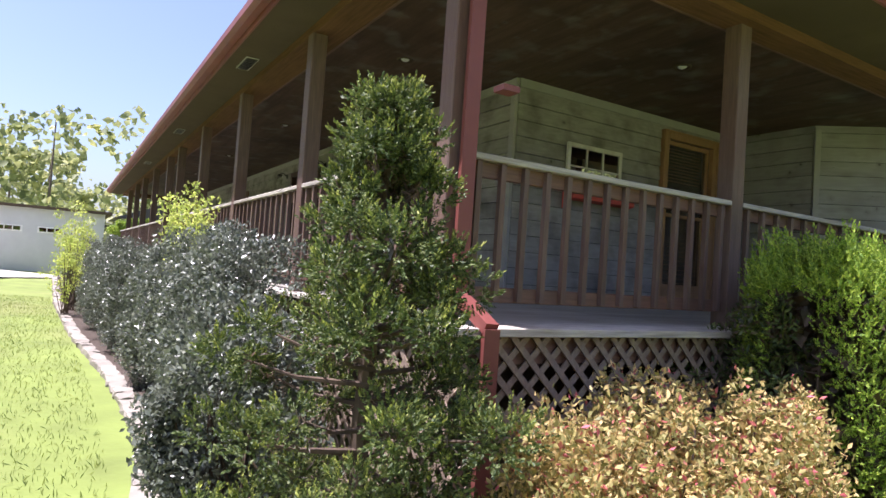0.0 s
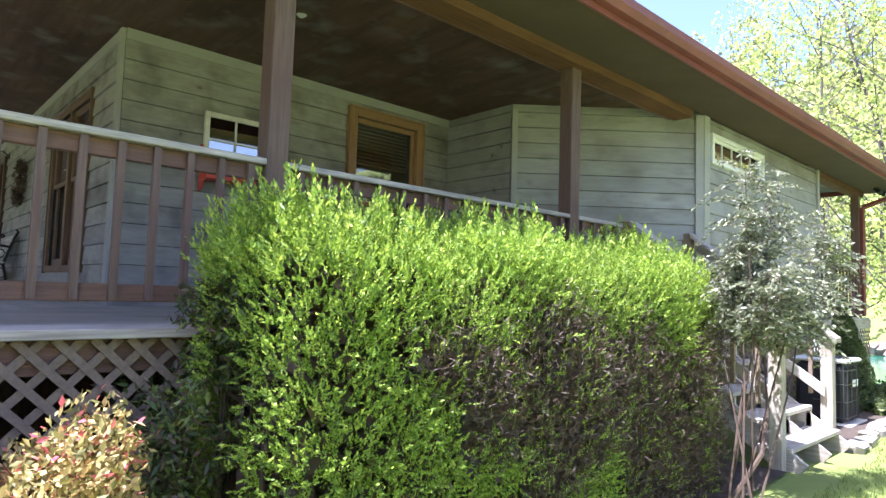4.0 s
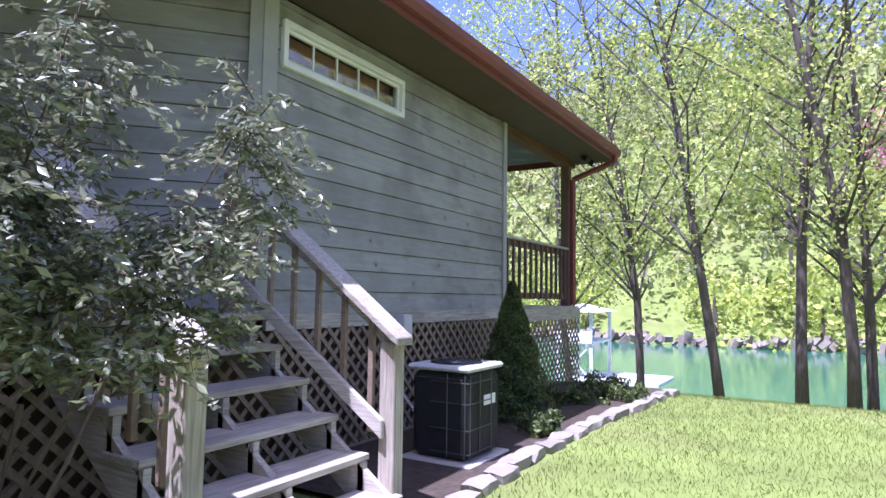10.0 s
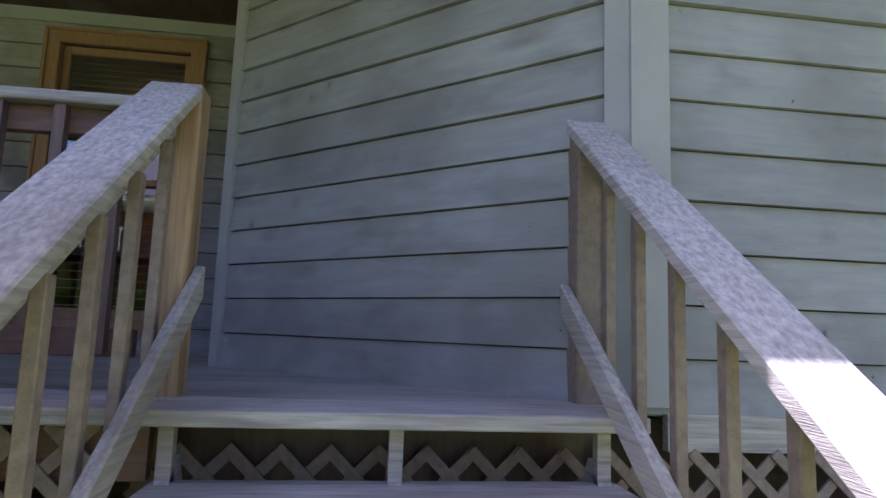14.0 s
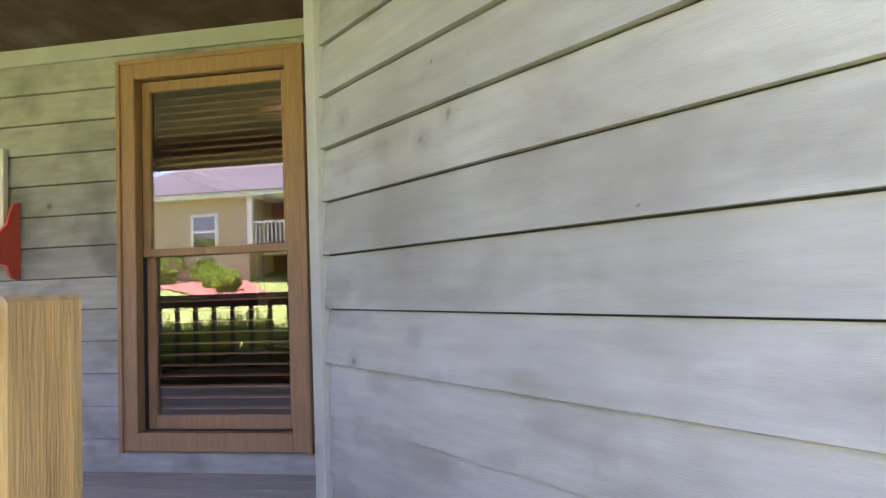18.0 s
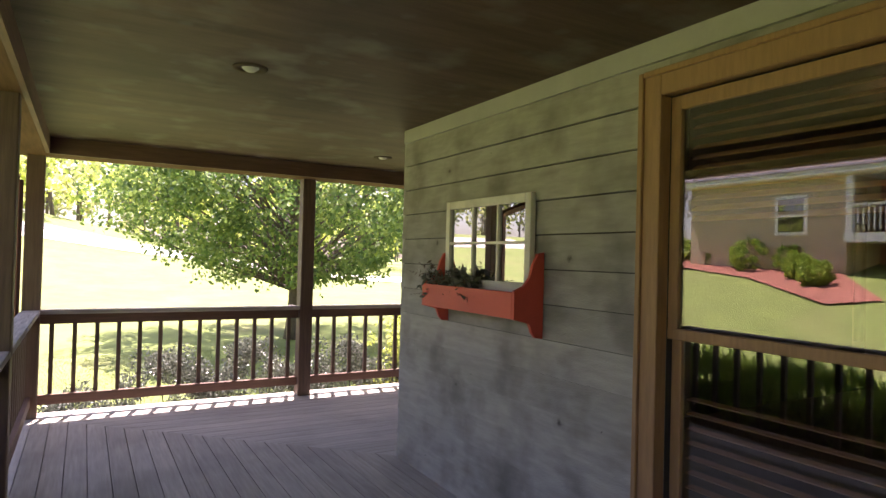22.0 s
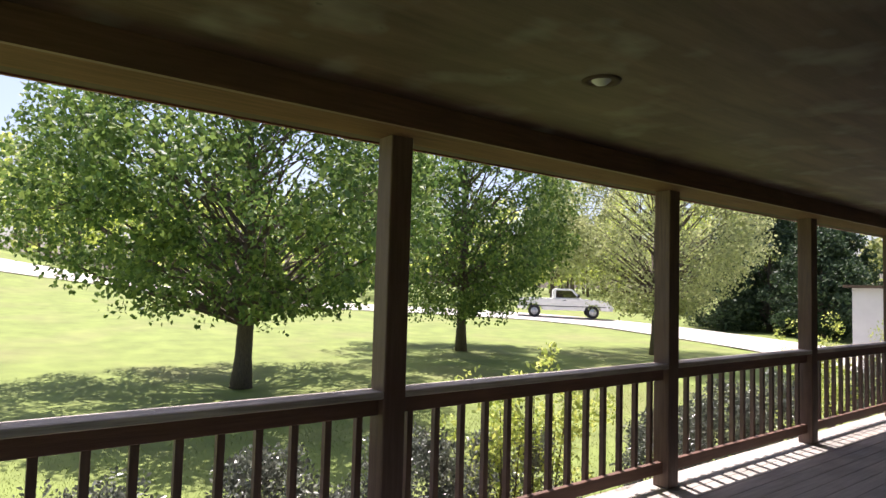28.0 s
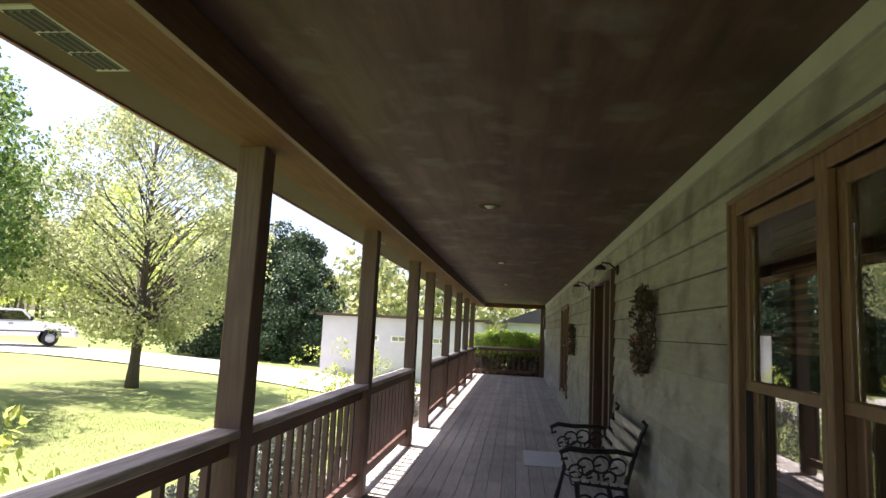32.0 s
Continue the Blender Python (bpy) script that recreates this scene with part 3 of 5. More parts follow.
part("soffit_front", box(-2.68, END + 1, 2.42, EY, 2.43, 2.455), SOFFIT, soffit)
roof = setting("roof", "hipped roof with dark shingles and red-brown eaves", "roof")
bm = bmesh.new()
o = [bm.verts.new(p) for p in ((EX, BY, 2.60), (END + 1.2, BY, 2.60), (END + 1.2, EY, 2.60), (EX, EY, 2.60))]
r = [bm.verts.new(p) for p in ((4.6, -5.1, 5.4), (15.5, -5.1, 5.4))]
for f in ((o[0], o[1], r[1], r[0]), (o[2], o[3], r[0], r[1]), (o[1], o[2], r[1]), (o[3], o[0], r[0])):
    bm.faces.new(f)
part("roof_deck", bm, SHINGLE, roof)
part("fascia_side", box(EX - 0.02, EX, BY, EY, 2.42, 2.60), FASCIA, roof)
part("fascia_front", box(EX, END + 1.2, EY, EY + 0.02, 2.42, 2.60), FASCIA, roof)
part("fascia_back", box(EX, END + 1.2, BY - 0.02, BY, 2.42, 2.60), FASCIA, roof)


def gutter(name, axis, a, b, at, sign):
    prof = [(0, 0.1), (0, -0.02), (0.07 * sign, -0.02), (0.105 * sign, 0.03), (0.105 * sign, 0.1), (0.095 * sign, 0.1), (0.095 * sign, 0.035), (0.065 * sign, -0.008), (0.01 * sign, -0.008), (0.01 * sign, 0.1)]
    pts = [(at + p, 2.49 + q) for p, q in prof]
    g = thing(name, "red-brown metal gutter along the eave", "gutter", "gutters")
    n = max(1, round((b - a) / 3.2))
    for k in range(n):
        c, d = a + (b - a) * k / n, a + (b - a) * (k + 1) / n
        part("trough_section", outline(pts, axis, c + 0.0015, d - 0.0015), FASCIA, g)
    cap = [(at + 0.004 * sign, 2.475), (at + 0.07 * sign, 2.475), (at + 0.1 * sign, 2.52), (at + 0.1 * sign, 2.585), (at + 0.004 * sign, 2.585)]
    for c, d in ((a - 0.004, a), (b, b + 0.004)):
        part("end_cap", outline(cap, axis, c, d), FASCIA, g)
    return g


gutter("gutter", 'y', BY, EY + 0.1, EX - 0.022, -1)
gutter("gutter", 'x', EX - 0.1, END + 1.2, EY + 0.022, 1)

# ---- deck ----
deck = setting("floor", "weathered grey deck boards, mitred at the corner", "deck")
BW, GAP = 0.138, 0.006


def plank(corners4, material):
    bm = bmesh.new()
    hexa(bm, [(x, y, -0.032) for x, y in corners4] + [(x, y, 0.0) for x, y in corners4])
    part("plank", bm, material, deck)


OX, OY = -2.62, 2.44
y = 0.0
while y < OY - 0.02:
    a, b = y + GAP, min(y + BW, OY)
    k = OX / OY
    x = max(a * k, OX)
    first = True
    while x < END + 0.3:
        e = min(END + 0.3, x + rnd.uniform(3.2, 5.0))
        plank([(a * k if first else x, a), (e - 0.003, a), (e - 0.003, b), (b * k if first else x, b)], DECKX)
        x, first = e, False
    y += BW
x = 0.0
while x > OX + 0.02:
    a, b = x - GAP, max(x - BW, OX)
    k = OY / OX
    ends = [a * k, b * k]
    low = RY if x > DX + 0.05 else LY
    cut = [low, low] if x > DX + 0.05 else [max(LY, RY + (a - DX) * 1.11), max(LY, RY + (b - DX) * 1.11)]
    m = (ends[0] + cut[0]) / 2 + rnd.uniform(-0.8, 0.8)
    plank([(b, m + 0.003), (a, m + 0.003), (a, ends[0]), (b, ends[1])], DECKY)
    plank([(b, cut[1]), (a, cut[0]), (a, m - 0.003), (b, m - 0.003)], DECKY)
    x -= BW
for k in range(2):
    plank([(-2.62 - 0.14 * (k + 1), -5.60), (-2.626 - 0.14 * k, -5.60), (-2.626 - 0.14 * k, -1.2), (-2.62 - 0.14 * (k + 1), -1.2)], WEATHERY)
    plank([(-2.62 - 0.14 * (k + 1), -1.194), (-2.626 - 0.14 * k, -1.194), (-2.626 - 0.14 * k, 2.44), (-2.62 - 0.14 * (k + 1), 2.44)], WEATHERY)
for j in range(19):
    plank([(-2.74, -12.6 + j * 0.144), (3, -12.6 + j * 0.144), (3, -12.6 + j * 0.144 + BW), (-2.74, -12.6 + j * 0.144 + BW)], DECKX)
sub = setting("underdeck_sheet", "added dark sheet that shades the gaps under the deck boards", "deck")
# Unseen solid dark sheet added so the gaps between boards read as shade.
part("dark_gap_sheet", box(-2.6, 0, RY, 2.41, -0.075, -0.04), DARKWOOD, sub)
part("dark_gap_sheet", box(0, END + 0.2, 0, 2.41, -0.075, -0.04), DARKWOOD, sub)
part("dark_gap_sheet", box(-2.6, DX, LY + 0.1, RY, -0.075, -0.04), DARKWOOD, sub)
skirt = setting("deck_skirt", "weathered deck rim board", "deck edge")
part("rim_board", box(-2.86, -2.822, -4.2, 2.44, -0.2, -0.034), STAINY, skirt)
part("rim_board", box(-2.82, END + 0.3, 2.40, 2.438, -0.2, -0.034), STAINX, skirt)
part("rim_board", box(-2.76, -2.722, -12.62, LE, -0.2, -0.034), WEATHERY, skirt)
part("nosing", box(-2.94, -2.902, -5.60, 2.52, -0.045, 0.0, bevel=0.004), WEATHERY, skirt)
part("nosing", box(-2.9, END + 0.3, 2.445, 2.54, -0.034, -0.004, bevel=0.004), WEATHERX, skirt)
# Unseen dark sheets added behind the lattice to block daylight and read as shade.
part("dark_backing", box(-1.9, -1.8, -12.0, 1.8, -1.2, -0.2), DARKWOOD, skirt)
part("dark_backing", box(-2.35, -2.25, -9.7, -4.0, -1.2, -0.08), DARKWOOD, skirt)
part("dark_backing", box(-1.8, END, 1.7, 1.8, -1.2, -0.2), DARKWOOD, skirt)


def lattice(name, p, q, z0, z1, step=0.105, w=0.036):
    """Crossed diagonal strips between p and q."""
    p, q = Vector((*p, 0)), Vector((*q, 0))
    u = (q - p).normalized()
    n = Vector((u.y, -u.x, 0))
    length, h = (q - p).length, z1 - z0
    th = setting(name, "weathered diagonal wood lattice under the deck", "lattice")
    for way, off in ((1, 0.0), (-1, 0.011)):
        bm = bmesh.new()
        s = -h if way > 0 else 0.0
        t = s
        while t < length + (0 if way > 0 else h):
            a, b = (t, z0), (t + way * h, z1)
            lo, hi = 0.0, 1.0
            for lim in (0, length):
                k = (lim - a[0]) / (b[0] - a[0])
                inside = (b[0] - a[0] > 0) == (lim == 0)
                lo, hi = (max(lo, k), hi) if inside else (lo, min(hi, k))
            if hi - lo > 0.02:
                f = lambda k: p + u * (a[0] + (b[0] - a[0]) * k) + n * off + Vector((0, 0, z0 + h * k))
                bar(f(lo), f(hi), 0.009, w, bm, up=Vector((0, 0, 1)))
            t += step * 1.414
        part("lattice_strips", bm, LATTICE, th)
    part("lattice_frame", bar(p + Vector((0, 0, z0 + 0.02)) + n * 0.02, q + Vector((0, 0, z0 + 0.02)) + n * 0.02, 0.02, 0.06), LATTICE, th)


lattice("lattice", (-2.88, 2.46), (-2.88, -4.1), -1.2, -0.046)
lattice("lattice", (END, 2.46), (-2.88, 2.46), -1.2, -0.036)
lattice("lattice", (LX - 0.03, -4.1), (LX - 0.03, LE), -1.2, -0.14)
lattice("lattice", (-2.74, LE), (-2.74, -12.6), -1.5, -0.2)

# ---- posts and railings ----
PX, PY = -2.53, 2.36


def post(x, y, z0=0.0, z1=2.35, w=0.14, material=STAINZ, label="square stained wood porch post"):
    t = thing("porch_post", label, "post", "porch posts", (x, y, z0))
    part("shaft", box(-w / 2, w / 2, -w / 2, w / 2, 0, z1 - z0, bevel=0.006), material, t)
    return t


FRONT = (-0.03, 2.60, 5.19, 7.68, 9.22, 11.75, 14.28, 16.5, 19.0)
SIDE = (-0.20, -3.20)
post(PX, PY)
for fx in FRONT:
    post(fx, PY)
for sy in SIDE:
    post(PX, sy)
post(-2.56, -12.5)
post(END + 0.2, 0.1)


def railing(p, q, count, along, h=0.965, label="stained wood porch railing with square balusters"):
    t = thing("porch_railing", label, "railing", "porch railings", (p[0], p[1], 0))
    q = Vector((q[0] - p[0], q[1] - p[1], 0))
    u = q.normalized()
    z = Vector((0, 0, 1))
    wood, weather = (STAINX, WEATHERX) if along == 'x' else (STAINY, WEATHERY)
    part("cap", bar(z * (h - 0.019), q + z * (h - 0.019), 0.145, 0.038, bevel=0.005), weather, t, "weathered grey rail cap")
    part("upper_rail", bar(z * (h - 0.085), q + z * (h - 0.085), 0.04, 0.09, bevel=0.004), wood, t)
    part("lower_rail", bar(z * 0.155, q + z * 0.155, 0.04, 0.09, bevel=0.004), wood, t)
    n = Vector((u.y, -u.x, 0)) * 0.038
    base = bar((0, 0, 0.12), (0, 0, h - 0.042), 0.036, 0.036)
    me = bpy.data.meshes.new("baluster")
    base.to_mesh(me)
    base.free()
    me.materials.append(STAINZ)
    for i in range(count):
        b = new("baluster", me)
        b.parent = t
        b.location = q * ((i + 0.5) / count) + n * (1 if along == 'x' else -1) * -1
        b.rotation_euler = (0, 0, math.atan2(u.y, u.x))
    return t


railing((PX + 0.07, PY), (FRONT[0] - 0.07, PY), 13, 'x')
for i, (a, b) in enumerate(zip(FRONT, FRONT[1:])):
    if i != 3:
        railing((a + 0.07, PY), (b - 0.07, PY), round((b - a) / 0.205), 'x')
railing((PX, PY - 0.07), (PX, SIDE[0] + 0.07), 14, 'y')
railing((PX, SIDE[0] - 0.07), (PX, SIDE[1] + 0.07), 14, 'y')
railing((PX, SIDE[1] - 0.07), (PX, -4.03), 4, 'y')
railing((-2.56, LE), (-2.56, -12.43), 13, 'y')
railing((END, 0.2), (END, 2.29), 11, 'y')
railing((19.07, PY), (END, PY), 12, 'x')

# ---- side stairs ----
def sloped(p, q, w, h):
    """A sloping board between p and q with ends cut plumb; h is its upright depth."""
    bm = bmesh.new()
    c = [(e[0], e[1] + d, e[2] + k) for k in (-h / 2, h / 2) for e, d in ((p, -w / 2), (q, -w / 2), (q, w / 2), (p, w / 2))]
    hexa(bm, c)
    bmesh.ops.recalc_face_normals(bm, faces=bm.faces[:])
    bmesh.ops.bevel(bm, geom=bm.edges[:], offset=0.006, segments=1, affect='EDGES')
    return bm


RISE, RUN = 0.2, 0.245
stairs = setting("stairs", "weathered open wood stairs up to the porch", "stairs")
for k in range(1, 6):
    x = -2.88 - RUN * k
    part("tread", box(x, x + 0.29, -5.53, -4.21, -RISE * k - 0.038, -RISE * k, bevel=0.005), WEATHERY, stairs)
    for yy in (-5.48, -4.87, -4.25):
        part("riser_block", box(x + 0.24, x + 0.28, yy - 0.02, yy + 0.02, -RISE * k, -RISE * (k - 1) - 0.04), WEATHERY, stairs)
for yy in (-5.48, -4.87, -4.25):
    part("stringer", bar((-2.75, yy, -0.22), (-4.15, yy, -1.2), 0.04, 0.2), WEATHERX, stairs)
# Darker than the other rim boards, to keep the back of the stairs dark.
part("rim_board", box(-2.62, -2.58, -5.6, -4.2, -0.5, -0.034), DARKWOOD, stairs)
for yy, s, x0, run in ((-4.15, 1, -2.60, 1.46), (-5.55, -1, -2.55, 1.50)):
    t = thing("stair_railing", "weathered wood stair railing with a wide sloping cap", "railing", "stair railings", (x0, yy, 0.0))
    fall = 0.685
    # The right post and the balusters are browner, for the shade on them.
    part("top_post", box(-0.06, 0.06, -0.055, 0.055, -0.3, 1.0, bevel=0.007), NEWPOST if s > 0 else LATTICE, t, "square pine top post")
    # Weathered grey, chosen paler for the sunlight on the bottom posts.
    part("bottom_post", box(-run, -run + 0.11, -0.05, 0.05, -1.2, 0.975 - fall * (run + 0.015) - 0.075, bevel=0.006), WEATHERZ, t, "weathered grey bottom post, paled for the sun on it")
    part("cap", sloped((-0.062, 0.025 if s > 0 else 0.02, 0.972), (-run - 0.05, 0.025 if s > 0 else 0.02, 0.975 - fall * (run + 0.12)), 0.165, 0.052), WEATHERX, t, "grey weathered rail cap")
    part("upper_rail", sloped((-0.061, 0.03 * s, 0.885), (-run + 0.111, 0.03 * s, 0.875 - fall * (run - 0.111)), 0.036, 0.14), WEATHERX, t)
    part("lower_rail", sloped((0.02, -0.075 * s, 0.36), (-run + 0.06, -0.075 * s, 0.36 - fall * (run - 0.04)), 0.036, 0.11), WEATHERX, t)
    for k in range(6):
        x = -0.19 - (run - 0.4) / 5 * k
        top = 0.90 + x * (fall + 0.03)
        part("baluster", box(x - 0.019, x + 0.019, -0.02, 0.011, top - 0.66, top, bevel=0.003), LATTICE, t)

# ---- windows and door ----
def sash_window(name, axis, plane, a, b, z0, z1, out, label, casing=WINWOOD, blind_to=0.55, side=0, wide=0.1, proud=0.066, meet=0.5):
    """A double-hung window in a wall that lies at plane on the axis, from a to b across; out: +1 or -1, the way outside."""
    w = setting(name, label, "window")

    def slab(nm, c, d, e, f, g, h, material, label2=""):
        lo, hi = plane + out * g, plane + out * h
        bm = box(lo, hi, c, d, e, f, bevel=0.004) if axis == 'x' else box(c, d, lo, hi, e, f, bevel=0.004)
        return part(nm, bm, material, w, label2)

    ca, cb = (0.039 if side > 0 else wide), (0.039 if side < 0 else wide)
    for nm, c, d, e, f in (("jamb_casing", a - ca, a, z0 - wide, z1 + wide), ("jamb_casing", b, b + cb, z0 - wide, z1 + wide), ("head_casing", a, b, z1, z1 + wide), ("sill_casing", a, b, z0 - wide, z0)):
        slab(nm, c, d, e, f, 0.0, proud, casing)
    for nm, c, d, e, f in (("back_band", a - wide - 0.012, a - wide + 0.015, z0 - wide - 0.01, z1 + wide + 0.01), ("back_band", b + wide - 0.015, b + wide + 0.012, z0 - wide - 0.01, z1 + wide + 0.01), ("back_band", a - min(ca, wide - 0.015), b + min(cb, wide - 0.015), z1 + wide - 0.014, z1 + wide + 0.012)):
        if (side > 0 and d < a) or (side < 0 and c > b):
            continue
        slab(nm, c, d, e, f, 0.0, proud + 0.014, casing)
    mid = z0 + (z1 - z0) * meet
    for nm, c, d, e, f, g in (("upper_sash", a, a + 0.05, mid, z1, -0.03), ("upper_sash", b - 0.05, b, mid, z1, -0.03), ("upper_sash", a + 0.05, b - 0.05, z1 - 0.06, z1, -0.03),
                              ("lower_sash", a, a + 0.05, z0, mid, -0.06), ("lower_sash", b - 0.05, b, z0, mid, -0.06), ("lower_sash", a + 0.05, b - 0.05, z0, z0 + 0.08, -0.06),
                              ("meeting_rail", a, b, mid - 0.02, mid + 0.025, -0.028)):
        slab(nm, c, d, e, f, g, g + 0.03, casing)
    slab("pane", a + 0.05, b - 0.05, mid + 0.02, z1 - 0.06, -0.022, -0.016, GLASS)
    slab("pane", a + 0.05, b - 0.05, z0 + 0.08, mid, -0.052, -0.046, GLASS)
    for lo, hi, tilt in ((z1 - blind_to, z1 - 0.07, 0.6), (z0 + 0.09, z0 + (z1 - z0) * 0.36, 0.12)):
        z = hi
        while z > lo:
            bm = bmesh.new()
            q = plane - out * 0.13
            p0, p1 = ((q, a + 0.02, z), (q, b - 0.02, z)) if axis == 'x' else ((a + 0.02, q, z), (b - 0.02, q, z))
            tl = Vector((out * tilt, 0, 1)) if axis == 'x' else Vector((0, out * tilt, 1))
            part("slat", bar(p0, p1, 0.042, 0.004, up=tl), BLIND, w)
            z -= 0.044 if tilt > 0.3 else 0.062
    return w


def room(name, x0, x1, y0, y1):
    bm = bmesh.new()
    box(x0, x1, y0, y1, -0.1, 0.0, bm)
    box(x0, x1, y0, y1, 2.6, 2.7, bm)
    box(x1, x1 + 0.1, y0, y1, 0, 2.6, bm)
    box(x0, x1, y0 - 0.1, y0, 0, 2.6, bm)
    tagged(link(name, bm, ROOM), "dim room behind the windows", "room", "", "structure")


room("room_inside", 0.13, 6.5, -6.0, -0.13)
room("room_hall", 6.7, 16.5, -4.0, -0.13)
sash_window("window_1", 'x', 0.0, -TW[1], -TW[0], TW[2], TW[3], -1, "tall wood-cased double-hung window with brown slatted blinds")
for a, b, sd in ((0.98, 1.74, -1), (1.82, 2.58, 1)):
    sash_window("window_2", 'y', 0.0, a, b, FW[2], FW[3], 1, "wood-cased front window with its blind drawn half down", casing=FRONTCASE, blind_to=0.62, side=sd, wide=0.075, proud=0.034, meet=0.55)
part("mullion", box(1.7395, 1.8205, -0.1, -0.002, FW[2], FW[3]), FRONTCASE, setting("trim_mullion", "wood mullion between twin windows", "trim"))
for a, b, sd in ((11.9, 12.62, -1), (12.70, 13.42, 1)):
    sash_window("window_3", 'y', 0.0, a, b, FW2[2], FW2[3], 1, "wood-cased front window with its blind drawn half down", casing=FRONTCASE, blind_to=0.62, side=sd, wide=0.075, proud=0.034, meet=0.55)

lamp = thing("ceiling_lamp", "small lit ceiling lamp inside the room", "lamp", "", (2.0, -2.57, 2.8))
part("rod", tube([(0, 0, -0.2), (0, 0, -0.32)], 0.008), IRON, lamp)
part("shade", lathe([(0.02, -0.30), (0.045, -0.33), (0.08, -0.40), (0.075, -0.40), (0.04, -0.34), (0.02, -0.31)], (0, 0, 0), sides=18), lit_mat("lamp_shade", (1.0, 0.62, 0.28), 1.6), lamp, "glowing amber glass shade", True)
part("bulb", lathe([(0.0, -0.42), (0.02, -0.41), (0.028, -0.38), (0.015, -0.34), (0.0, -0.33)], (0, 0, 0), sides=12), lit_mat("lamp_bulb", (1.0, 0.8, 0.5), 9.0), lamp, "", True)

# low wide window on the lake-side wall
hw = setting("window_4", "low wide white window of five panes", "window")
a, b, z0, z1 = LY - HW[1], LY - HW[0], HW[2], HW[3]
for c, d, e, f in ((a - 0.05, a, z0 - 0.05, z1 + 0.05), (b, b + 0.05, z0 - 0.05, z1 + 0.05), (a, b, z1, z1 + 0.05), (a, b, z0 - 0.05, z0)):
    part("window_frame", box(LX - 0.06, LX + 0.06, c, d, e, f, bevel=0.005), WHITE, hw)
for c, d, e, f in ((a, a + 0.03, z0, z1), (b - 0.03, b, z0, z1), (a + 0.03, b - 0.03, z1 - 0.03, z1), (a + 0.03, b - 0.03, z0, z0 + 0.03)):
    part("sash", box(LX - 0.025, LX + 0.01, c, d, e, f, bevel=0.004), WHITE, hw)
for k in range(5):
    y0 = a + 0.03 + (b - a - 0.06) * k / 5
    part("pane", box(LX - 0.005, LX, y0, y0 + (b - a - 0.06) / 5, z0 + 0.03, z1 - 0.03), GLASS, hw)
    if k:
        part("muntin", box(LX - 0.012, LX + 0.007, y0 - 0.008, y0 + 0.008, z0 + 0.03, z1 - 0.03), WHITE, hw)
part("blind", box(LX + 0.1, LX + 0.11, a, b, z0, z1), BLIND, hw)

# front door with sidelights
dr = setting("door_1", "dark stained front door with glazed sidelights", "door")
for x0, x1 in ((6.20, 6.29), (6.60, 6.67), (7.53, 7.59), (7.91, 8.00)):
    part("door_frame", box(x0, x1, -0.1, 0.06, 0, 2.1, bevel=0.004), DARKWOOD, dr)
part("door_frame", box(6.20, 8.00, -0.1, 0.06, 2.1, 2.19, bevel=0.004), DARKWOOD, dr)
for x0, x1 in ((6.29, 6.60), (7.59, 7.91)):
    part("sidelight_panel", box(x0, x1, -0.07, -0.03, 0.02, 0.6), DARKWOOD, dr)
    part("pane", box(x0, x1, -0.06, -0.05, 0.6, 2.1), GLASS, dr)
leaf = part("door_leaf", box(6.67, 7.53, -0.09, -0.045, 0.02, 2.1), DARKWOOD, dr)
for x0, x1, z0, z1 in ((6.77, 7.07, 0.15, 0.85), (7.13, 7.43, 0.15, 0.85), (6.77, 7.07, 0.98, 1.95), (7.13, 7.43, 0.98, 1.95)):
    part("door_panel", box(x0, x1, -0.045, -0.03, z0, z1, bevel=0.012), DARKWOOD, leaf)
part("door_handle", tube([(6.76, -0.03, 1.0), (6.76, 0.02, 1.0), (6.86, 0.02, 1.0)], 0.011), IRON, leaf, "dark metal lever handle")

# ---- old sash and flower box on the side wall ----
t = thing("old_window_sash", "old white six-pane window sash hung on the siding", "window sash")
a, b, z0, z1 = -1.63, -0.73, 1.335, 1.89
X0, X1 = -0.066, -0.028
for c, d, e, f in ((a, a + 0.05, z0, z1), (b - 0.05, b, z0, z1), (a + 0.05, b - 0.05, z1 - 0.05, z1), (a + 0.05, b - 0.05, z0, z0 + 0.06)):
    part("frame_rail", box(X0, X1, c, d, e, f, bevel=0.004), OLDWHITE, t)
pw, ph = (b - a - 0.1) / 3, (z1 - z0 - 0.11) / 2
for i in range(3):
    for j in range(2):
        part("pane", box(-0.046, -0.042, a + 0.05 + pw * i, a + 0.05 + pw * (i + 1), z0 + 0.06 + ph * j, z0 + 0.06 + ph * (j + 1)), MIRROR, t)
for i in (1, 2):
    part("muntin", box(-0.060, -0.034, a + 0.05 + pw * i - 0.008, a + 0.05 + pw * i + 0.008, z0 + 0.06, z1 - 0.05), OLDWHITE, t)
part("muntin", box(-0.0605, -0.0335, a + 0.05, b - 0.05, z0 + 0.06 + ph - 0.008, z0 + 0.06 + ph + 0.008), OLDWHITE, t)
t = thing("flower_box", "coral red wooden flower box with scrolled ends under an old sash", "flower box")
FA, FB = -1.71, -0.71
ends = [(-0.03, 1.108), (-0.075, 1.112), (-0.10, 1.138), (-0.12, 1.188), (-0.22, 1.213), (-0.22, 1.358), (-0.16, 1.383), (-0.12, 1.428), (-0.10, 1.498), (-0.07, 1.553), (-0.03, 1.563)]
for y0 in (FA, FB - 0.02):
    part("end_panel", outline(ends, 'y', y0, y0 + 0.02), RED, t, "scrolled red end panel")
part("front_panel", box(-0.222, -0.205, FA + 0.02, FB - 0.02, 1.213, 1.353, bevel=0.002), RED, t)
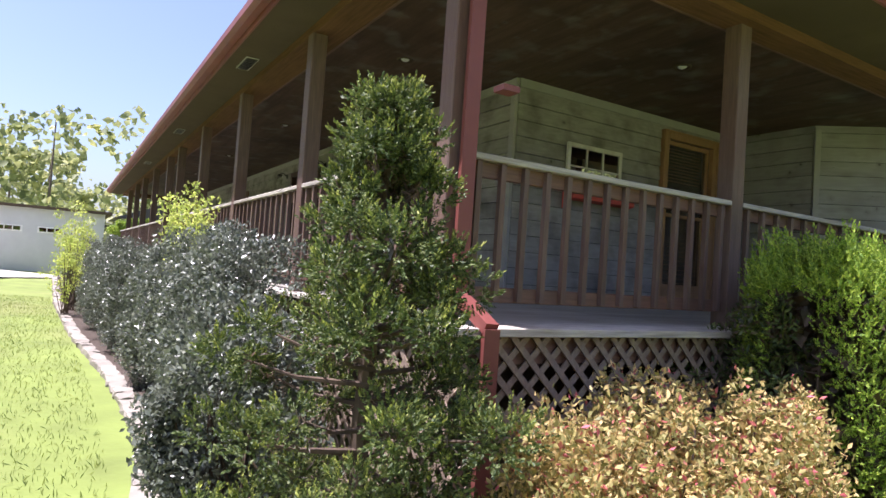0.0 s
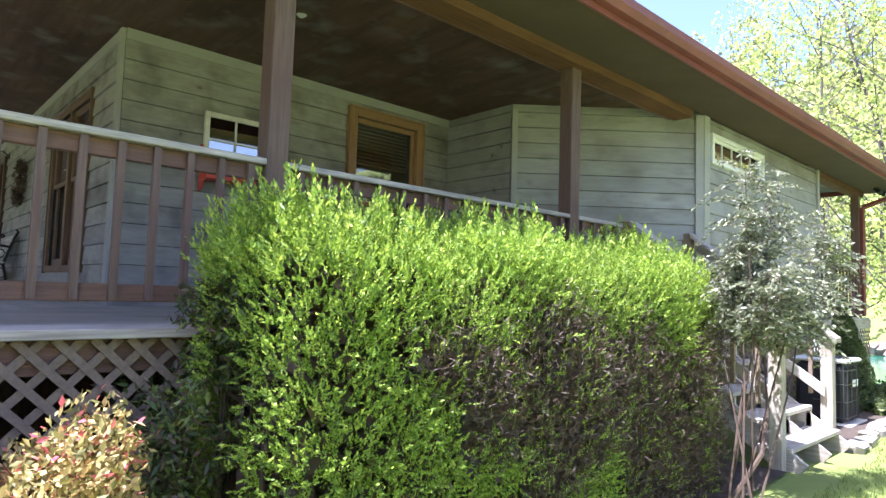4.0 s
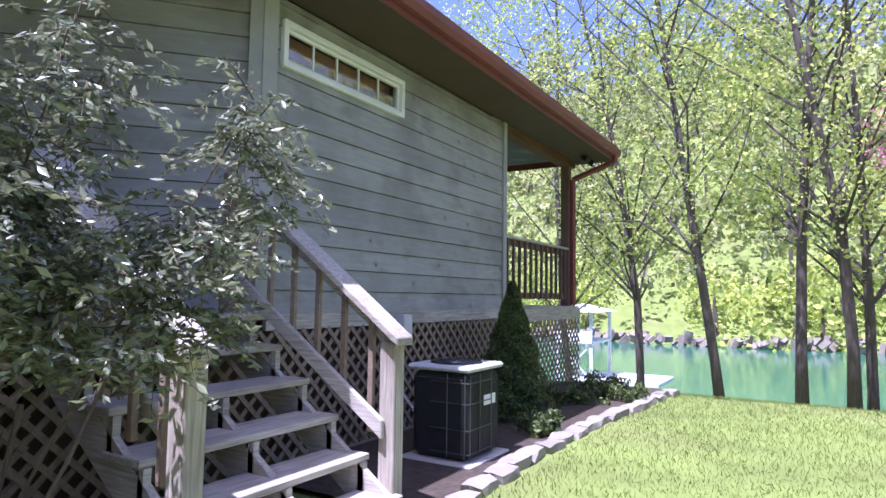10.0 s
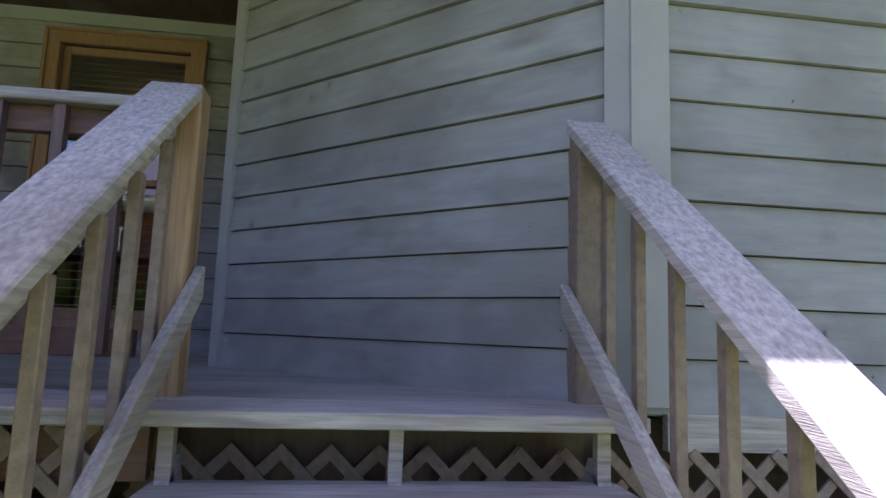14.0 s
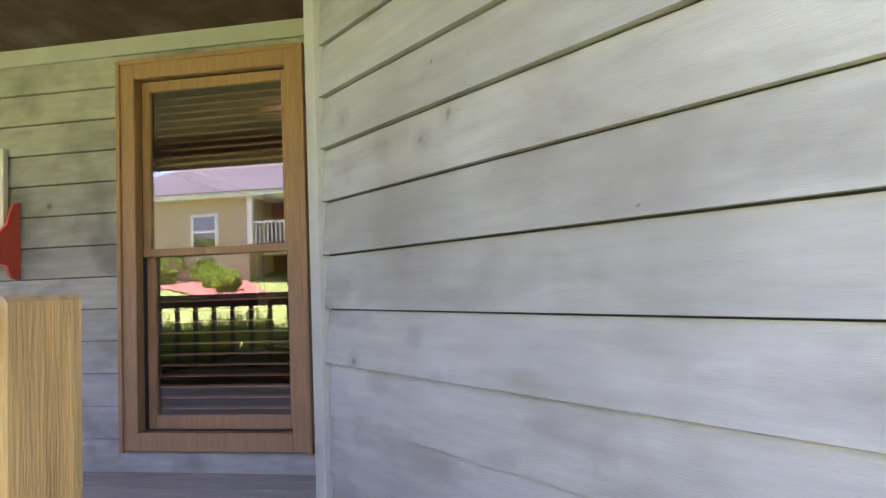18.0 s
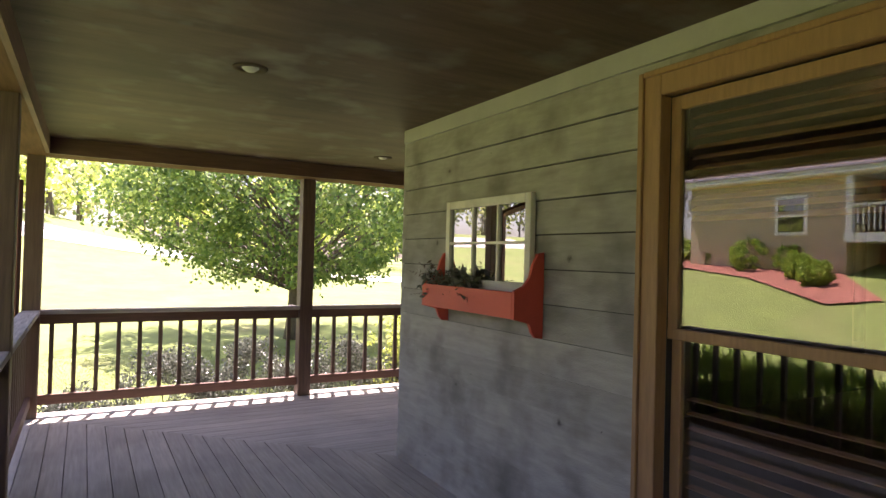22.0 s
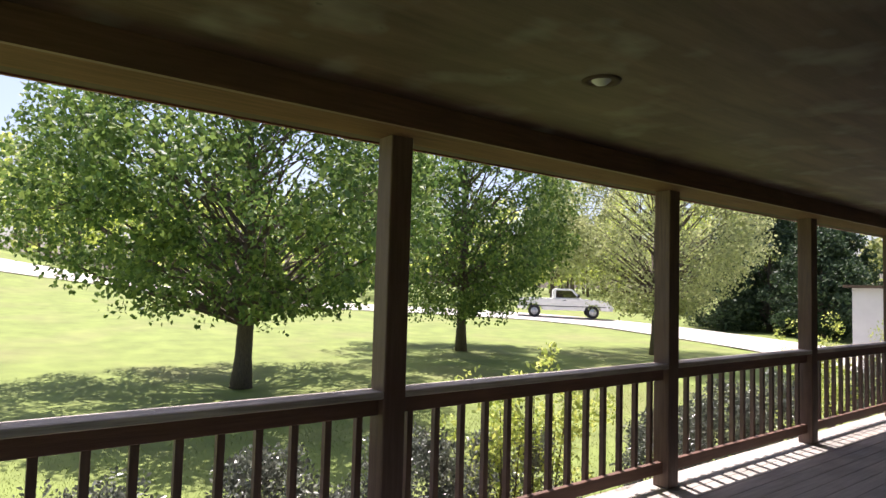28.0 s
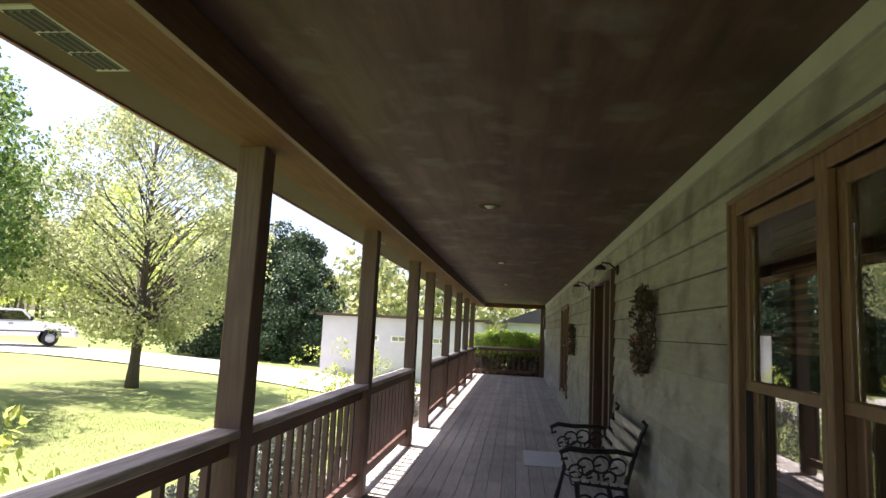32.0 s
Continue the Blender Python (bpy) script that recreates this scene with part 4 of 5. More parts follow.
part("bottom_panel", box(-0.205, -0.03, FA + 0.02, FB - 0.02, 1.213, 1.228), RED, t)
rng = np.random.default_rng(5)
fern = thing("flower_box_greenery", "dark trailing artificial greenery in the flower box", "plant", at=(-0.15, -0.95, 1.28))
c, d = clumped(rng, rng.uniform((-0.06, -0.22, 0.02), (0.06, 0.24, 0.14), (26, 3)), [0.06] * 26, 26)
leaves("foliage", c, 0.045, HOLLY, fern, out=d, slim=0.45, seed=6)
c = np.concatenate([np.linspace((0, 0, 0.05), e, 14) for e in rng.uniform((-0.12, -0.42, -0.02), (0.02, 0.42, 0.22), (26, 3))])
leaves("trailing_foliage", c, 0.035, HEDGEDARK, fern, seed=7, slim=0.3)

# ---- recessed lights, vents, wall lamps ----
for x, y in ((-1.41, -0.96), (0.36, 1.26), (4.6, 1.26), (8.7, 1.26), (12.8, 1.26)):
    t = thing("recessed_light", "small round recessed ceiling light with a dull trim ring", "light", "recessed lights", (x, y, CEIL))
    part("trim_ring", lathe([(0.055, 0.012), (0.055, -0.006), (0.086, -0.008), (0.09, 0.0), (0.09, 0.012)], (0, 0, 0)), SOFFIT, t, "dull brown trim ring", True)
    part("lamp", lathe([(0.0, -0.022), (0.025, -0.018), (0.042, -0.004), (0.05, 0.01)], (0, 0, 0)), GREYMETAL, t, "", True)
for x in (1.55, 6.4, 11.4):
    t = thing("soffit_vent", "dark louvred vent in the soffit", "vent", "soffit vents", (x, 2.62, 2.43))
    part("frame", box(-0.25, 0.25, -0.07, 0.07, -0.008, -0.001), TRIMGREY, t)
    for k in range(3):
        part("grille", box(-0.225 + 0.155 * k, -0.085 + 0.155 * k, -0.058, 0.058, -0.0105, -0.0081), IRON, t)
    for k in range(3):
        for j in range(4):
            part("louvre", bar((-0.22 + 0.155 * k, -0.045 + 0.03 * j, -0.011), (-0.09 + 0.155 * k, -0.045 + 0.03 * j, -0.011), 0.02, 0.003, up=(0, 0.5, 1)), IRON, t)
for x in (5.95, 8.35):
    t = thing("wall_lamp", "bronze wall lamp with a glass jar shade", "lamp", "wall lamps", (x, 0.03, 2.15))
    part("back_plate", lathe([(0.05, 0), (0.055, 0.008), (0.03, 0.02)], (0, 0, 0), axis='y'), IRON, t, "", True)
    part("arm", tube([(0, 0.01, 0), (0, 0.08, 0.06), (0, 0.15, 0.07), (0, 0.17, 0.02)], 0.009), IRON, t)
    part("shade", lathe([(0.03, 0.02), (0.055, -0.02), (0.065, -0.09), (0.05, -0.15), (0.02, -0.16)], (0, 0.17, 0)), GLASS, t, "", True)
    part("cap", lathe([(0.01, 0.05), (0.045, 0.03), (0.06, 0.0), (0.055, 0.0)], (0, 0.17, 0)), IRON, t, "", True)

for y in (2.35, -12.2):
    t = thing("flood_light", "black twin flood light under the eave corner", "light", "flood lights", (-2.98, y, 2.43))
    part("base", lathe([(0.05, 0.0), (0.055, -0.012), (0.035, -0.03)], (0, 0, 0)), IRON, t, "", True)
    for s in (-1, 1):
        part("arm", tube([(0, 0, -0.02), (0, s * 0.05, -0.05), (0.0, s * 0.09, -0.06)], 0.012), IRON, t)
        part("lamp_head", tube([(0.02, s * 0.08, -0.04), (-0.03, s * 0.11, -0.07), (-0.10, s * 0.14, -0.11)], [0.022, 0.042, 0.058], sides=12), IRON, t)

# ---- wreaths ----
def wreath(x, z, rad, seed):
    t = thing("wreath", "dry twig and leaf wreath hung on the siding", "wreath", "", (x, 0.05, z))
    r = np.random.default_rng(seed)
    bm = bmesh.new()
    for k in range(26):
        a0, sp = r.uniform(0, math.tau), r.uniform(0.8, 2.2)
        rr = rad * r.uniform(0.72, 1.0)
        tube([(rr * math.cos(a0 + sp * s / 6), r.uniform(-0.02, 0.05), rr * 1.35 * math.sin(a0 + sp * s / 6)) for s in range(7)], 0.005, bm, 5)
    part("twig_ring", bm, TWIG, t)
    a = np.concatenate([r.uniform(0, math.tau, 260), r.normal(2.3, 0.45, 160), r.normal(5.0, 0.5, 160)])
    rr = rad * r.uniform(0.6, 1.2, 580)
    leaves("foliage", np.stack([rr * np.cos(a), r.uniform(0, 0.1, 580), rr * 1.35 * np.sin(a)], 1), 0.055, HEDGEDARK, t, "dry dark brown leaves", slim=0.4, seed=seed)
    leaves("dry_flowers", np.stack([r.normal(0, rad * 0.4, 26), r.uniform(0.05, 0.12, 26), r.normal(-rad, rad * 0.25, 26)], 1), 0.035, PINKLEAF, t, seed=seed)


wreath(4.4, 1.55, 0.21, 21)
wreath(10.2, 1.42, 0.16, 22)
t = thing("round_plaque", "dark round plaque on the far end wall", "plaque", "", (21.2, 0.05, 1.85))
part("disc", lathe([(0.02, 0.05), (0.2, 0.04), (0.22, 0.0), (0.2, -0.02)], (0, 0, 0), axis='y'), DARKWOOD, t)

# ---- bench ----
def bench(x, y):
    t = thing("garden_bench", "garden bench with black cast-iron scroll ends and weathered slats", "bench", "", (x, y, 0))
    for ex in (-0.62, 0.62):
        e = part("end_frame", tube([(ex, 0.50, 0.0), (ex, 0.47, 0.12), (ex, 0.43, 0.28), (ex, 0.44, 0.42)], [0.024, 0.018, 0.017, 0.02], sides=6), IRON, t, "black cast-iron scroll end")
        part("back_leg", tube([(ex, 0.0, 0.0), (ex, 0.05, 0.18), (ex, 0.10, 0.40), (ex, 0.04, 0.62), (ex, -0.02, 0.80), (ex, -0.05, 0.86), (ex, -0.02, 0.89)], [0.024, 0.018, 0.02, 0.018, 0.017, 0.016, 0.012], sides=6), IRON, e)
        part("arm_rest", tube([(ex, 0.02, 0.64), (ex, 0.15, 0.66), (ex, 0.36, 0.65), (ex, 0.50, 0.66), (ex, 0.56, 0.63), (ex, 0.55, 0.58), (ex, 0.51, 0.59)], [0.018, 0.02, 0.022, 0.022, 0.02, 0.016, 0.012], sides=6), IRON, e)
        bm = bmesh.new()
        r = random.Random(4)
        for cy, cz, rad in ((0.15, 0.55, 0.06), (0.27, 0.56, 0.06), (0.38, 0.54, 0.06), (0.21, 0.47, 0.045), (0.33, 0.47, 0.045), (0.45, 0.5, 0.05), (0.13, 0.28, 0.07), (0.26, 0.30, 0.06), (0.38, 0.27, 0.07), (0.2, 0.18, 0.05), (0.33, 0.17, 0.05)):
            n = 11
            ring = [(ex, cy + rad * math.cos(k * 1.9 * math.pi / n), cz + rad * math.sin(k * 1.9 * math.pi / n)) for k in range(n + 1)]
            tube(ring + [(ex, cy, cz)], 0.0085, bm, 5)
        part("scrollwork", bm, IRON, e)
        part("seat_bracket", bar((ex, 0.08, 0.40), (ex, 0.46, 0.43), 0.02, 0.03), IRON, e)
    for k in range(6):
        yy = 0.11 + k * 0.068
        part("seat_slat", bar((-0.64, yy, 0.425 + 0.02 * (k / 5)), (0.64, yy, 0.425 + 0.02 * (k / 5)), 0.056, 0.022, bevel=0.004), WEATHERX, t)
    for k in range(4):
        z = 0.53 + k * 0.085
        part("back_slat", bar((-0.63, 0.085 - 0.035 * k, z), (0.63, 0.085 - 0.035 * k, z), 0.02, 0.07, bevel=0.004), WEATHERX, t)


bench(5.05, 0.10)
t = thing("door_mat", "pale blue-grey mat on the deck", "mat", "", (7.4, 0.6, 0))
part("mat", box(-0.45, 0.45, -0.28, 0.28, 0.001, 0.014, bevel=0.004), GREYMETAL, t)

# ---- downspouts ----
def downspout(pts, label="red-brown metal downspout on a corner post"):
    t = thing("downspout", label, "downspout")
    bm = bmesh.new()
    for p, q in zip(pts, pts[1:]):
        bar(p, q, 0.06, 0.08, bm, up=(0.3, 1, 0.2))
    part("pipe", bm, FASCIA, t)
    part("strap", box(pts[-2][0] - 0.045, pts[-2][0] + 0.045, pts[-2][1] - 0.05, pts[-2][1] + 0.05, 1.2, 1.23), FASCIA, t)


downspout([(-3.36, 2.42, 2.47), (-3.36, 2.42, 2.38), (-2.66, 2.34, 2.12), (-2.66, 2.34, 0.15), (-2.98, 2.34, 0.0), (-2.98, 2.34, -1.17)])
downspout([(-3.36, -12.6, 2.47), (-3.36, -12.6, 2.38), (-2.67, -12.52, 2.12), (-2.67, -12.52, 0.02)])

# ---- air conditioner and electric box ----
t = thing("air_conditioner", "dark grey outdoor air conditioner with a light top and wire guards", "air conditioner", "", (-3.56, -7.08, -1.2))
W, D, H = 0.27, 0.29, 0.74
part("pad", box(-W - 0.06, W + 0.06, -D - 0.06, D + 0.06, 0.0, 0.05, bevel=0.01), CONCRETE, t)
part("cabinet", box(-W, W, -D, D, 0.05, H, bevel=0.06), DARKMETAL, t)
part("top_cover", box(-W - 0.02, W + 0.02, -D - 0.02, D + 0.02, H, H + 0.045, bevel=0.018), GREYMETAL, t, "light grey metal top cover")
part("fan_recess", lathe([(0.22, 0.0), (0.22, 0.006)], (0, 0, H + 0.044)), DARKMETAL, t)
for k in range(5):
    part("guard_ring", tube([((0.04 + 0.042 * k) * math.cos(s * math.tau / 20), (0.04 + 0.042 * k) * math.sin(s * math.tau / 20), H + 0.058) for s in range(21)], 0.004, sides=5), WIRE, t)
for k in range(8):
    a = k * math.tau / 8
    part("guard_spoke", tube([(0.05 * math.cos(a), 0.05 * math.sin(a), H + 0.06), (0.21 * math.cos(a), 0.21 * math.sin(a), H + 0.056)], 0.004, sides=5), WIRE, t)
for s in (0.12, 0.3, 0.5, 0.66):
    part("guard_wire", tube([(-W - 0.012, -D + 0.2, s), (-W - 0.012, D + 0.012, s), (W - 0.2, D + 0.012, s)], 0.005, sides=5), WIRE, t)
for x, y in ((-W - 0.012, D - 0.18), (-W - 0.012, D - 0.02), (-W + 0.02, D + 0.012), (-W + 0.18, D + 0.012), (-W - 0.012, -D + 0.2)):
    part("guard_wire", tube([(x, y, 0.08), (x, y, H - 0.02)], 0.005, sides=5), WIRE, t)
part("label_plate", box(-W - 0.008, -W - 0.002, -D + 0.12, -D + 0.32, 0.46, 0.54), WHITE, t, "small white label with unreadable print")
for k in range(18):
    part("fin", box(-W - 0.004, -W, -D + 0.06 + k * 0.03, -D + 0.065 + k * 0.03, 0.08, H - 0.03), DARKMETAL, t)
t = thing("electric_box", "light grey electric disconnect box on the lattice", "electric box", "", (LX - 0.06, -7.48, -0.05))
part("box_body", box(-0.08, 0.02, -0.07, 0.07, -0.24, 0.0, bevel=0.006), GREYMETAL, t)
part("box_cover", box(-0.088, -0.08, -0.065, 0.065, -0.22, -0.02, bevel=0.003), GREYMETAL, t)
part("conduit", tube([(-0.03, 0, -0.24), (-0.03, 0, -0.75), (-0.3, 0.2, -0.85)], 0.014), GREYMETAL, t)

# ---- edging stones ----
edge = setting("stone_edging", "row of rough pale stones edging the bed", "edging")
def stones(pts, step=0.29):
    rr = random.Random(8)
    for p, q in zip(pts, pts[1:]):
        n = max(1, int(math.dist(p, q) / step))
        for k in range(n):
            x, y = p[0] + (q[0] - p[0]) * (k + 0.5) / n, p[1] + (q[1] - p[1]) * (k + 0.5) / n
            m = pose(x + rr.uniform(-0.03, 0.03), y, ground_z(x, y), rr.uniform(-4, 4), rr.uniform(-4, 4), math.degrees(math.atan2(q[1] - p[1], q[0] - p[0])) + rr.uniform(-8, 8))
            bm = bmesh.new()
            bmesh.ops.create_cube(bm, size=1)
            bmesh.ops.subdivide_edges(bm, edges=bm.edges[:], cuts=1)
            for v in bm.verts:
                v.co = v.co.normalized() * 0.35 + v.co * 0.55 + Vector([rr.uniform(-0.09, 0.09) for _ in range(3)])
                v.co = m @ Vector((v.co.x * step * 1.0, v.co.y * 0.16, v.co.z * 0.11 + 0.015))
            part("stone", bm, STONE, edge)


stones([(-4.2, -5.5), (-4.12, -6.6), (-4.08, -7.6), (-4.15, -9.6), (-4.35, -11.9)])
stones([(-4.2, 4.0), (-2.4, 3.8), (-0.44, 3.52), (2.2, 3.62), (6, 3.95), (12, 4.25), (26, 4.5)])

# ---- shrubs beside the house ----
def stems(rng, base, tops, r0=0.012):
    bm = bmesh.new()
    for b, t in zip(base, tops):
        b, t = Vector(b), Vector(t)
        m = b.lerp(t, 0.5) + Vector(rng.normal(0, 0.05, 3))
        tube([b, m, t], [r0, r0 * 0.7, r0 * 0.3], bm, 5)
    return bm


def shrub(name, label, centre, radii, clumps, per, size, material, seed, slim=0.5, core=0.55, flat=1.0, trunk=True, second=None):
    t = thing(name, label, "shrub", "", (centre[0], centre[1], ground_z(centre[0], centre[1])))
    r = np.random.default_rng(seed)
    gz = ground_z(centre[0], centre[1])
    d = r.normal(size=(clumps, 3))
    d /= np.linalg.norm(d, axis=1)[:, None]
    c = d * np.asarray(radii) * (r.uniform(core, 1.0, (clumps, 1)))
    c[:, 2] += centre[2] - gz
    c = c[c[:, 2] > 0.03]
    p, o = clumped(r, c, r.uniform(0.7, 1.3, len(c)) * 0.17 * (sum(radii) / 3) ** 0.5, per)
    p[:, 2] = np.maximum(p[:, 2], 0.01)
    leaves("foliage", p, size, material, t, out=o * 0.6 + np.array((0, 0, 0.5)), slim=slim, seed=seed)
    if second:
        keep = r.random(len(p)) < second[1]
        leaves("tinted_foliage", p[keep] + r.normal(0, 0.02, (keep.sum(), 3)), size, second[0], t, out=o[keep], slim=slim, seed=seed + 1)
    if trunk:
        tops = c[r.integers(0, len(c), 14)]
        part("branching", stems(r, r.normal(0, 0.05, (14, 3)) * (1, 1, 0), tops), TWIG, t)
    return t


def cypress(x, y, top):
    """A cypress with flat tufts of foliage in tiers."""
    gz = ground_z(x, y)
    t = thing("dwarf_cypress", "open dwarf cypress with tufted fans of green foliage", "shrub", "", (x, y, gz))
    r = np.random.default_rng(31)
    h = top - gz
    bm = tube([(0, 0, 0), (0.04, 0.02, h * 0.4), (0.0, 0.0, h * 0.93)], [0.05, 0.035, 0.01])
    cs, rs = [], []
    for k in range(170):
        f = r.uniform(0.02, 1.0) ** 1.15
        z = h * f
        a = r.uniform(0, math.tau)
        reach = (0.66 * (1 - f) ** 0.75 + 0.05) * r.uniform(0.5, 1.1) * (1 + 0.25 * math.sin(a * 3 + f * 9))
        e = (reach * math.cos(a), reach * math.sin(a), z - 0.02)
        cs.append(e)
        rs.append(r.uniform(0.6, 1.3) * (0.105 if f < 0.75 else 0.07))
        if k % 2 == 0:
            part("branch", tube([(0, 0, z * 0.9), (e[0] * 0.5, e[1] * 0.5, z * 0.95 - 0.04), (e[0] * 0.85, e[1] * 0.85, e[2] - 0.02)], [0.013, 0.009, 0.004], sides=5), TWIG, t)
    part("trunk", bm, TWIG, t)
    p, o = clumped(r, cs, np.array(rs)[:, None] * (1, 1, 0.75), 70)
    plumes("foliage", p, o + np.array((0, 0, 0.45)), 0.045, 12, 0.0155, CYPRESS, t, seed=3, slim=0.5, fan=0.7)
    # Paler sprays only where a tuft faces upwards.
    tip = (o[:, 2] > 0.25) & (r.random(len(p)) < 0.6)
    plumes("tip_foliage", p[tip] + o[tip] * 0.02, o[tip] + np.array((0, 0, 0.6)), 0.04, 11, 0.0145, CYPRESSTIP, t, "yellow-green foliage on the upward-facing tufts", seed=4, slim=0.5, fan=0.7)
    # Brown inner twigs, also there to darken the gaps between tufts.
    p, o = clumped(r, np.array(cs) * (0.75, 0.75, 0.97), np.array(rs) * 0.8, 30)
    leaves("brown_inner_foliage", p, 0.05, HEDGEDARK, t, "brown inner twigs that darken the gaps", slim=0.12, seed=8)


def hedge():
    t = thing("juniper_hedge", "clipped evergreen hedge, bright green on top and bare brown low down", "hedge", "", (-3.42, -1.53, -1.2))
    r = np.random.default_rng(41)
    L, Wd, H = 2.02, 0.53, 1.76          # half length, half width, height

    def shell(n, lo=0.0, hi=math.pi):
        """Places on the rounded skin of the hedge and the way out from it."""
        u, a = r.uniform(-1, 1, n), r.uniform(lo, hi, n)
        end = np.clip((np.abs(u) - 0.78) / 0.22, 0, 1)
        shrink = np.sqrt(1 - end ** 2 * 0.85)
        lump = 1 + 0.06 * np.sin(u * 11 + 2 * np.cos(a * 2)) + 0.05 * np.sin(a * 7 + u * 19)
        sq = lambda v, k: np.sign(v) * np.abs(v) ** k
        x = sq(np.cos(a), 0.55) * Wd * shrink * lump
        z = H * (0.04 + 0.96 * sq(np.sin(a), 0.6)) * (0.80 + 0.20 * shrink) * (1 + 0.03 * np.sin(u * 9) + 0.02 * np.sin(u * 23))
        nrm = np.stack([x / Wd, np.sign(u) * end * 1.3, (z / H) ** 5 * 1.3], 1)
        return np.stack([x, u * L, z], 1), nrm

    p, n = shell(46000)
    drop = r.random(len(p)) < 0.45
    p[drop, 2] *= r.uniform(0.05, 1, drop.sum())
    p[drop, 0] = np.sign(p[drop, 0]) * np.maximum(np.abs(p[drop, 0]), Wd * 0.9 * np.sqrt(1 - np.clip((np.abs(p[drop, 1]) / L - 0.78) / 0.22, 0, 1) ** 2 * 0.85))
    y, z = p[:, 1], p[:, 2]
    patch = np.sin(y * 2.1 + 0.6) + 0.7 * np.sin(y * 5.3 + z * 4 + 1) + 0.5 * np.sin(z * 9 + y * 3)
    edge_z = 0.70 * H + 0.10 * np.sin(y * 2.3 + 1) + 0.08 * np.sin(y * 7)
    low_green = (z < 0.36 * H) & (patch > 0.5)
    green = (z > edge_z + r.normal(0, 0.07, len(p))) | (y > L * 0.62 + 0.25 * np.sin(z * 6)) | low_green | (r.random(len(p)) < 0.05)
    grow = n * 0.55 + np.array((0.0, 0.15, 0.75)) + r.normal(0, 0.28, (len(p), 3))
    keep = green & (r.random(len(p)) < 0.62)
    tuft = p[keep] - n[keep] * 0.05 + r.normal(0, 0.02, (keep.sum(), 3))
    way = n[keep] * 0.9 + np.array((0.0, 0.1, 0.55)) + r.normal(0, 0.42, (keep.sum(), 3))
    plumes("green_foliage", tuft, way, 0.08, 16, 0.018, HEDGE, t, seed=2, slim=0.46, fan=0.9)
    bare = ~green
    twig = np.repeat(p[bare], 4, axis=0) + r.normal(0, 0.05, (bare.sum() * 4, 3))
    way = np.repeat(n[bare], 4, axis=0) * 0.8 + np.array((0, 0, 0.35))
    leaves("brown_low_foliage", twig, 0.042, HEDGEDARK, t, "brown bare twigs low on the hedge", out=way, spread=0.9, slim=0.11, seed=4)
    some = bare & (r.random(len(p)) < 0.07)
    plumes("sparse_foliage", p[some], grow[some], 0.08, 9, 0.024, HEDGE, t, seed=6, slim=0.3)
    q, m = shell(1500, 0.7, math.pi - 0.7)
    q, m = q[q[:, 2] > H * 0.8], m[q[:, 2] > H * 0.8]
    plumes("tip_foliage", q, m * 0.3 + np.array((0, 0.25, 0.9)) + r.normal(0, 0.3, q.shape), 0.13, 14, 0.026, HEDGE, t, seed=7, slim=0.42, fan=0.8)
    # Dark filler leaves keep the hedge opaque and stand in for inner shade.
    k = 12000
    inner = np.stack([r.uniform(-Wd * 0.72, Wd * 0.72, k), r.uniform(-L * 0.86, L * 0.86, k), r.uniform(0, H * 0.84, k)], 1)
    leaves("dark_inner_fill", inner, 0.15, HEDGEDARK, t, slim=0.5, seed=5)
    b = np.stack([r.uniform(-0.3, 0.3, 60), r.uniform(-L * 0.9, L * 0.9, 60), np.zeros(60)], 1)
    part("branching", stems(r, b, b + r.normal(0, 0.06, (60, 3)) + (0, 0, 1.1), 0.014), TWIG, t)


def tall_nandina(x, y):
    t = thing("tall_nandina", "tall airy shrub with pale grey-green leaflets and bare stems", "shrub", "", (x, y, -1.2))
    r = np.random.default_rng(51)
    n = 8
    base = r.normal(0, 0.09, (n, 3)) * (1, 1, 0)
    tops = np.stack([r.normal(0, 0.24, n), -0.50 + np.linspace(-0.5, 0.55, n)[r.permutation(n)] + r.normal(0, 0.08, n), r.uniform(1.6, 2.1, n)], 1)
    tops[0] = (0.02, -0.12, 2.4)
    tops[1] = (-0.05, -0.5, 2.25)
    bm = stems(r, base, tops, 0.009)
    bend = bmesh.new()
    tube([(0.05, 0.1, 0), (-0.1, -0.1, 0.35), (-0.06, -0.32, 0.62), (0.0, -0.42, 1.0)], [0.02, 0.017, 0.014, 0.01], bend, 7)
    pts, dirs = [], []
    for k in range(470):
        if k % 5 == 0:
            s = np.array((r.normal(0, 0.16), -0.48 + r.normal(0, 0.2), r.uniform(1.1, 1.5)))
        else:
            top = tops[r.integers(0, n)]
            s = top * (1, 1, r.uniform(0.74, 1.0)) + r.normal(0, 0.05, 3)
        a = r.uniform(0, math.tau)
        ln = r.uniform(0.12, 0.36)
        fall = r.uniform(-0.20, 0.10)
        tip = s + np.array((math.cos(a) * ln, math.sin(a) * ln, fall))
        tube([s, (s + tip) / 2 + (0, 0, 0.05), tip], [0.003, 0.0022, 0.0012], bm, 3)
        side = np.array((-math.sin(a), math.cos(a), 0))
        for j, f in enumerate(np.linspace(0.2, 1, 13)):
            q = s + (tip - s) * f + np.array((0, 0, 0.05 * math.sin(f * math.pi)))
            hand = 1 if j % 2 else -1
            for w in (0.012, 0.035, 0.055):
                pts.append(q + side * hand * w * (1.15 - 0.6 * f) + r.normal(0, 0.008, 3) - (0, 0, 0.25 * w))
                dirs.append((math.cos(a) * 0.7 + side[0] * hand * 0.7, math.sin(a) * 0.7 + side[1] * hand * 0.7, -0.35))
    part("branching", bm, TWIG, t)
    part("bent_stem", bend, TWIG, t)
